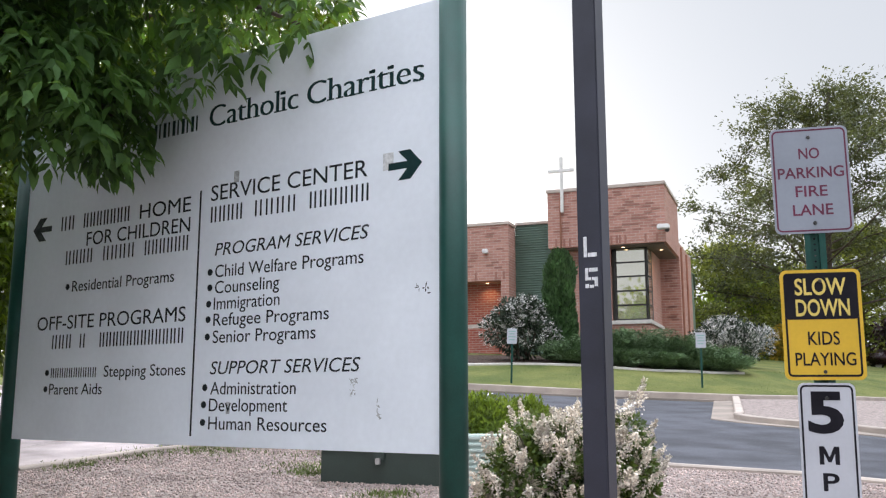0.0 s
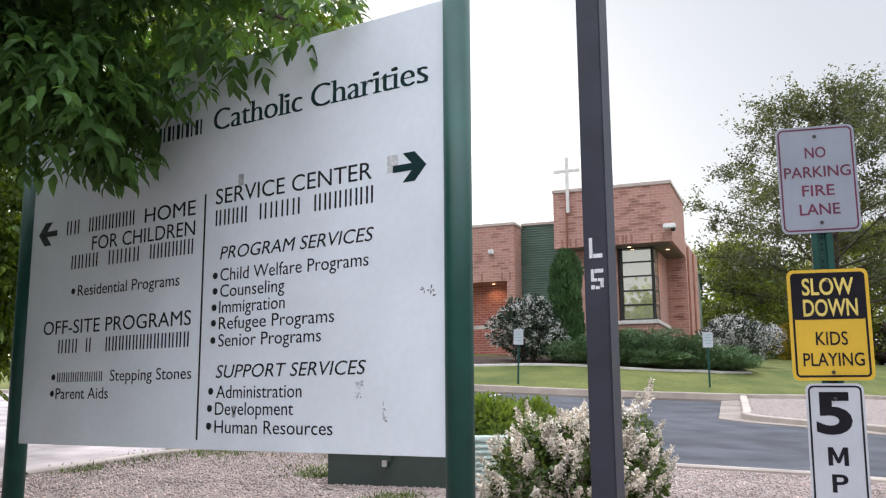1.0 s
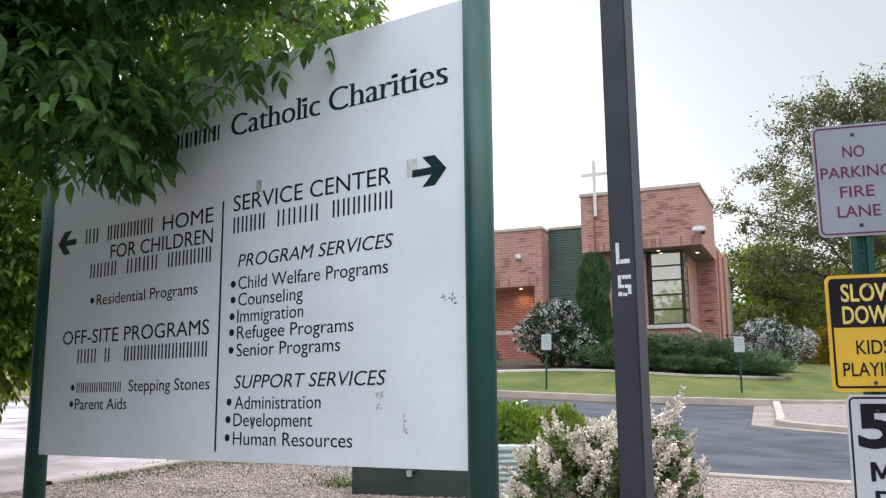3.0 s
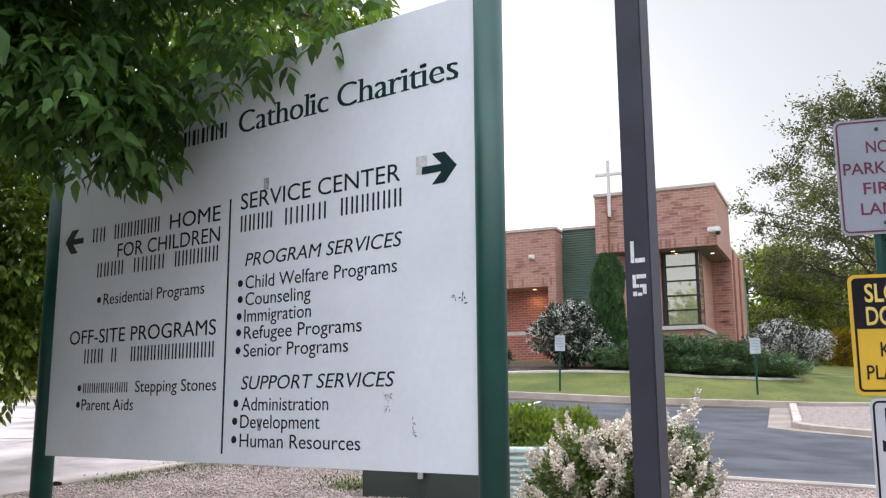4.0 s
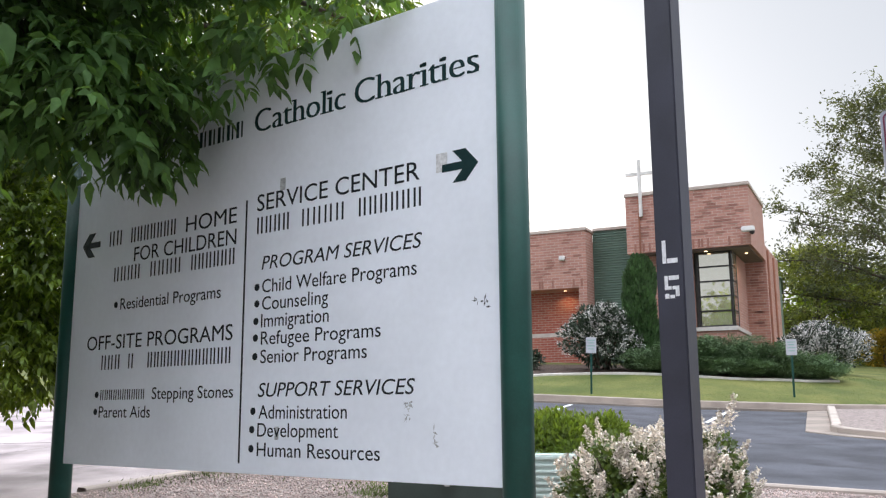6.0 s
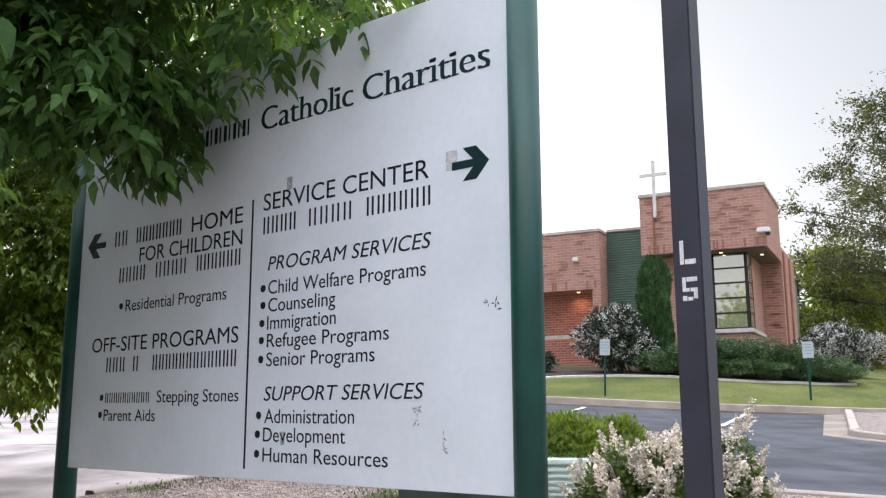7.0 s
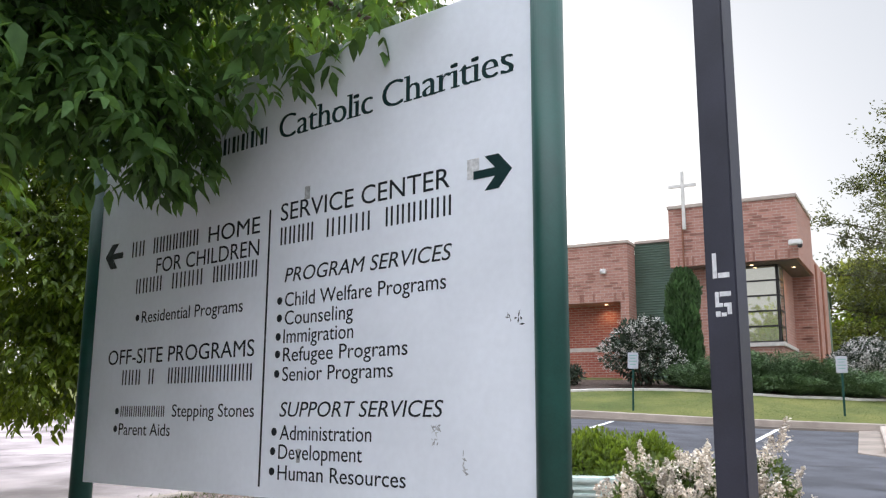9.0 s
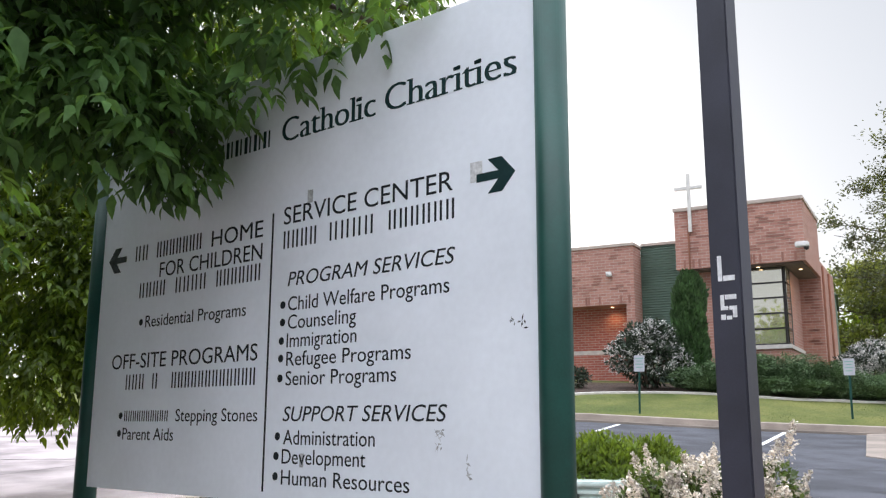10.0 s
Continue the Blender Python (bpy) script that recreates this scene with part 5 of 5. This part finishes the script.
fast_mesh("crown", v, f, M_LILAC_LEAF, lilac)
p, d = in_blobs(LILAC_BLOBS, 315, 0.95)
p, d = p[p[:, 2] > 0.08], d[p[:, 2] > 0.08]
extra = np.array([(0.66, 0.02, 0.90), (0.70, 0.0, 0.98), (0.60, 0.0, 0.86), (0.36, 0.0, 1.02), (0.37, 0.0, 1.08)])
p, d = np.concatenate([p, extra]), np.concatenate([d, np.tile((0.1, -0.1, 1.0), (len(extra), 1))])
axis = unit_rows(0.8 * d + np.array((0, -0.1, 1.0)) + rng.normal(0, 0.2, d.shape))
k = 150
s = rng.random((len(p) * k, 1))
q = np.repeat(p, k, axis=0) + np.repeat(axis, k, axis=0) * s * 0.17 + rng.normal(0, 1, (len(p) * k, 3)) * (0.020 * (1 - s) + 0.005)
v, f = scatter(q, rng.normal(size=(len(q), 3)), rng.uniform(0.014, 0.026, len(q)), BROAD_V, SIMPLE_F)
fast_mesh("blossoms", v, f, M_BLOOM, lilac, "creamy white lilac panicles")
v, f = join_pieces([tube([(0.05 * math.cos(a), 0.05 * math.sin(a), -0.15), (0.25 * math.cos(a), 0.2 * math.sin(a), 0.35), (0.5 * math.cos(a), 0.3 * math.sin(a), 0.7)], [0.018, 0.013, 0.005], 6) for a in np.linspace(0, 6.28, 9)[:-1]])
arrays("stem", v, f, M_BARK, lilac)

# loose stones of the gravel bed, and weeds along the kerb
n = 52000
px = rng.uniform(-4.4, 6.0, n)
py = rng.uniform(5.2, 11.8, n)
ok = np.array([y < curve_at(BED_EDGE, x) - 0.1 for x, y in zip(px, py)])
px, py = px[ok], py[ok]
pos = np.stack([px, py, [slope_z(x, y) + 0.074 for x, y in zip(px, py)]], 1)
STONE_V = np.array([(0.5, 0, 0), (0, 0.42, 0), (-0.46, 0.05, 0), (0, -0.4, 0), (0.05, 0, 0.36), (0, 0, -0.3)])
STONE_F = np.array([(0, 1, 4), (1, 2, 4), (2, 3, 4), (3, 0, 4), (1, 0, 5), (2, 1, 5), (3, 2, 5), (0, 3, 5)])
v, f = scatter(pos, rng.normal(size=(len(pos), 3)) * np.array((1, 1, 0.2)), rng.uniform(0.014, 0.036, len(pos)), STONE_V, STONE_F, roll=0.3)
tagged(fast_mesh("loose_gravel", v, f, M_STONE), "loose pinkish grey gravel stones", "gravel", kind="stuff")


def weeds(name, spots, n, size, label):
    c = np.array(spots, dtype=float)
    k = rng.integers(0, len(c), n)
    xy = c[k, :2] + rng.normal(0, 1, (n, 2)) * c[k, 2:4]
    pos = np.stack([xy[:, 0], xy[:, 1], [slope_z(x, y) + 0.06 for x, y in xy]], 1)
    v, f = scatter(pos, rng.normal(0, 0.5, (n, 3)) + np.array((0, 0, 0.9)), size * rng.uniform(0.4, 1.2, n), NEEDLE_V, SIMPLE_F)
    tagged(fast_mesh(name, v, f, M_BLADE), label, "weeds", kind="stuff")


weeds("weeds", [(-3.3, 9.9, 0.15, 0.25), (-2.8, 10.6, 0.2, 0.3), (-2.2, 11.2, 0.3, 0.2), (-0.75, 9.6, 0.25, 0.2), (0.0, 7.9, 0.15, 0.1), (-0.5, 10.6, 0.6, 0.3), (-0.80, 9.2, 0.12, 0.15), (-2.0, 10.9, 0.3, 0.2)], 3600, 0.060, "tufts of weeds and grass along the kerb")

# ---- a parked car far off under the trees ----
car = thing("parked_car", "dark maroon car parked far off beneath the trees", "car", pose(27.4, 45.0, ground_z(27.4, 45.0) + 0.06, 0, 0, 12))
bm = boxed(-2.2, 2.2, -0.88, 0.88, 0.35, 0.95, bevel=0.18)
body = part("body", bm, M_CAR, car, smooth=True)
bm = boxed(-1.2, 1.3, -0.76, 0.76, 0.9, 1.45, bevel=0.22)
part("cabin", bm, M_GLASS, car, "dark glazed cabin", smooth=True)
part("roof", boxed(-0.95, 1.0, -0.70, 0.70, 1.42, 1.48, bevel=0.02), M_CAR, car)
for wx in (-1.4, 1.4):
    for wy in (-0.84, 0.84):
        wheel = part("wheel", cylinder(bmesh.new(), 0.33, 0.33, -0.11, 0.11, 20, pose(wx, wy, 0.33, 90, 0, 0)), M_TYRE, car)
        part("rim", cylinder(bmesh.new(), 0.2, 0.2, -0.12, 0.12, 16, pose(wx, wy, 0.33, 90, 0, 0)), M_ALU, wheel)


# ---- single bricks that stand proud of the walls, and the soldier courses ----
def brick_mesh(w, h, d):
    bm = boxed(-w / 2, w / 2, -d, 0.01, -h / 2, h / 2)
    mesh = bpy.data.meshes.new("brick")
    bm.to_mesh(mesh)
    bm.free()
    mesh.materials.append(M_BRICK_DARK)
    return mesh


LONG, DOUBLE, SOLDIER = brick_mesh(0.29, 0.075, 0.012), brick_mesh(0.58, 0.072, 0.012), brick_mesh(0.075, 0.29, 0.014)


def lay_bricks(wall, x0, x1, z0, z1, n, seed, soldier_z=None):
    r = random.Random(seed)
    taken = []
    for _ in range(n):
        mesh = DOUBLE if r.random() < 0.14 else LONG
        bx, bz = x0 + 0.3 + r.random() * (x1 - x0 - 0.6), round((z0 + r.random() * (z1 - z0)) / 0.1) * 0.1 + 0.05
        if any(abs(bx - q[0]) < 0.62 and abs(bz - q[1]) < 0.02 for q in taken):
            continue
        taken.append((bx, bz))
        ob = new("brick", mesh)
        ob.parent = wall
        ob.location = (bx, 0.0, bz)
    if soldier_z:
        x = x0 + 0.1
        while x < x1 - 0.06:
            if r.random() < 0.42:
                ob = new("brick", SOLDIER)
                ob.parent = wall
                ob.location = (x, 0.0, soldier_z)
            x += 0.1


lay_bricks(tower, -4.2, 0.0, 7.15, 8.70, 95, 3, 6.93)
lay_bricks(low, -8.6, -5.72, 6.1, 7.65, 45, 4, 5.85)
for k in range(22):
    ob = new("brick", LONG)
    ob.parent = next(w for w in WALL if w.name == "corner_wall")
    ob.location = (random.uniform(-0.55, -0.2), 3.9, round(random.uniform(3.6, 6.6) / 0.1) * 0.1 + 0.05)
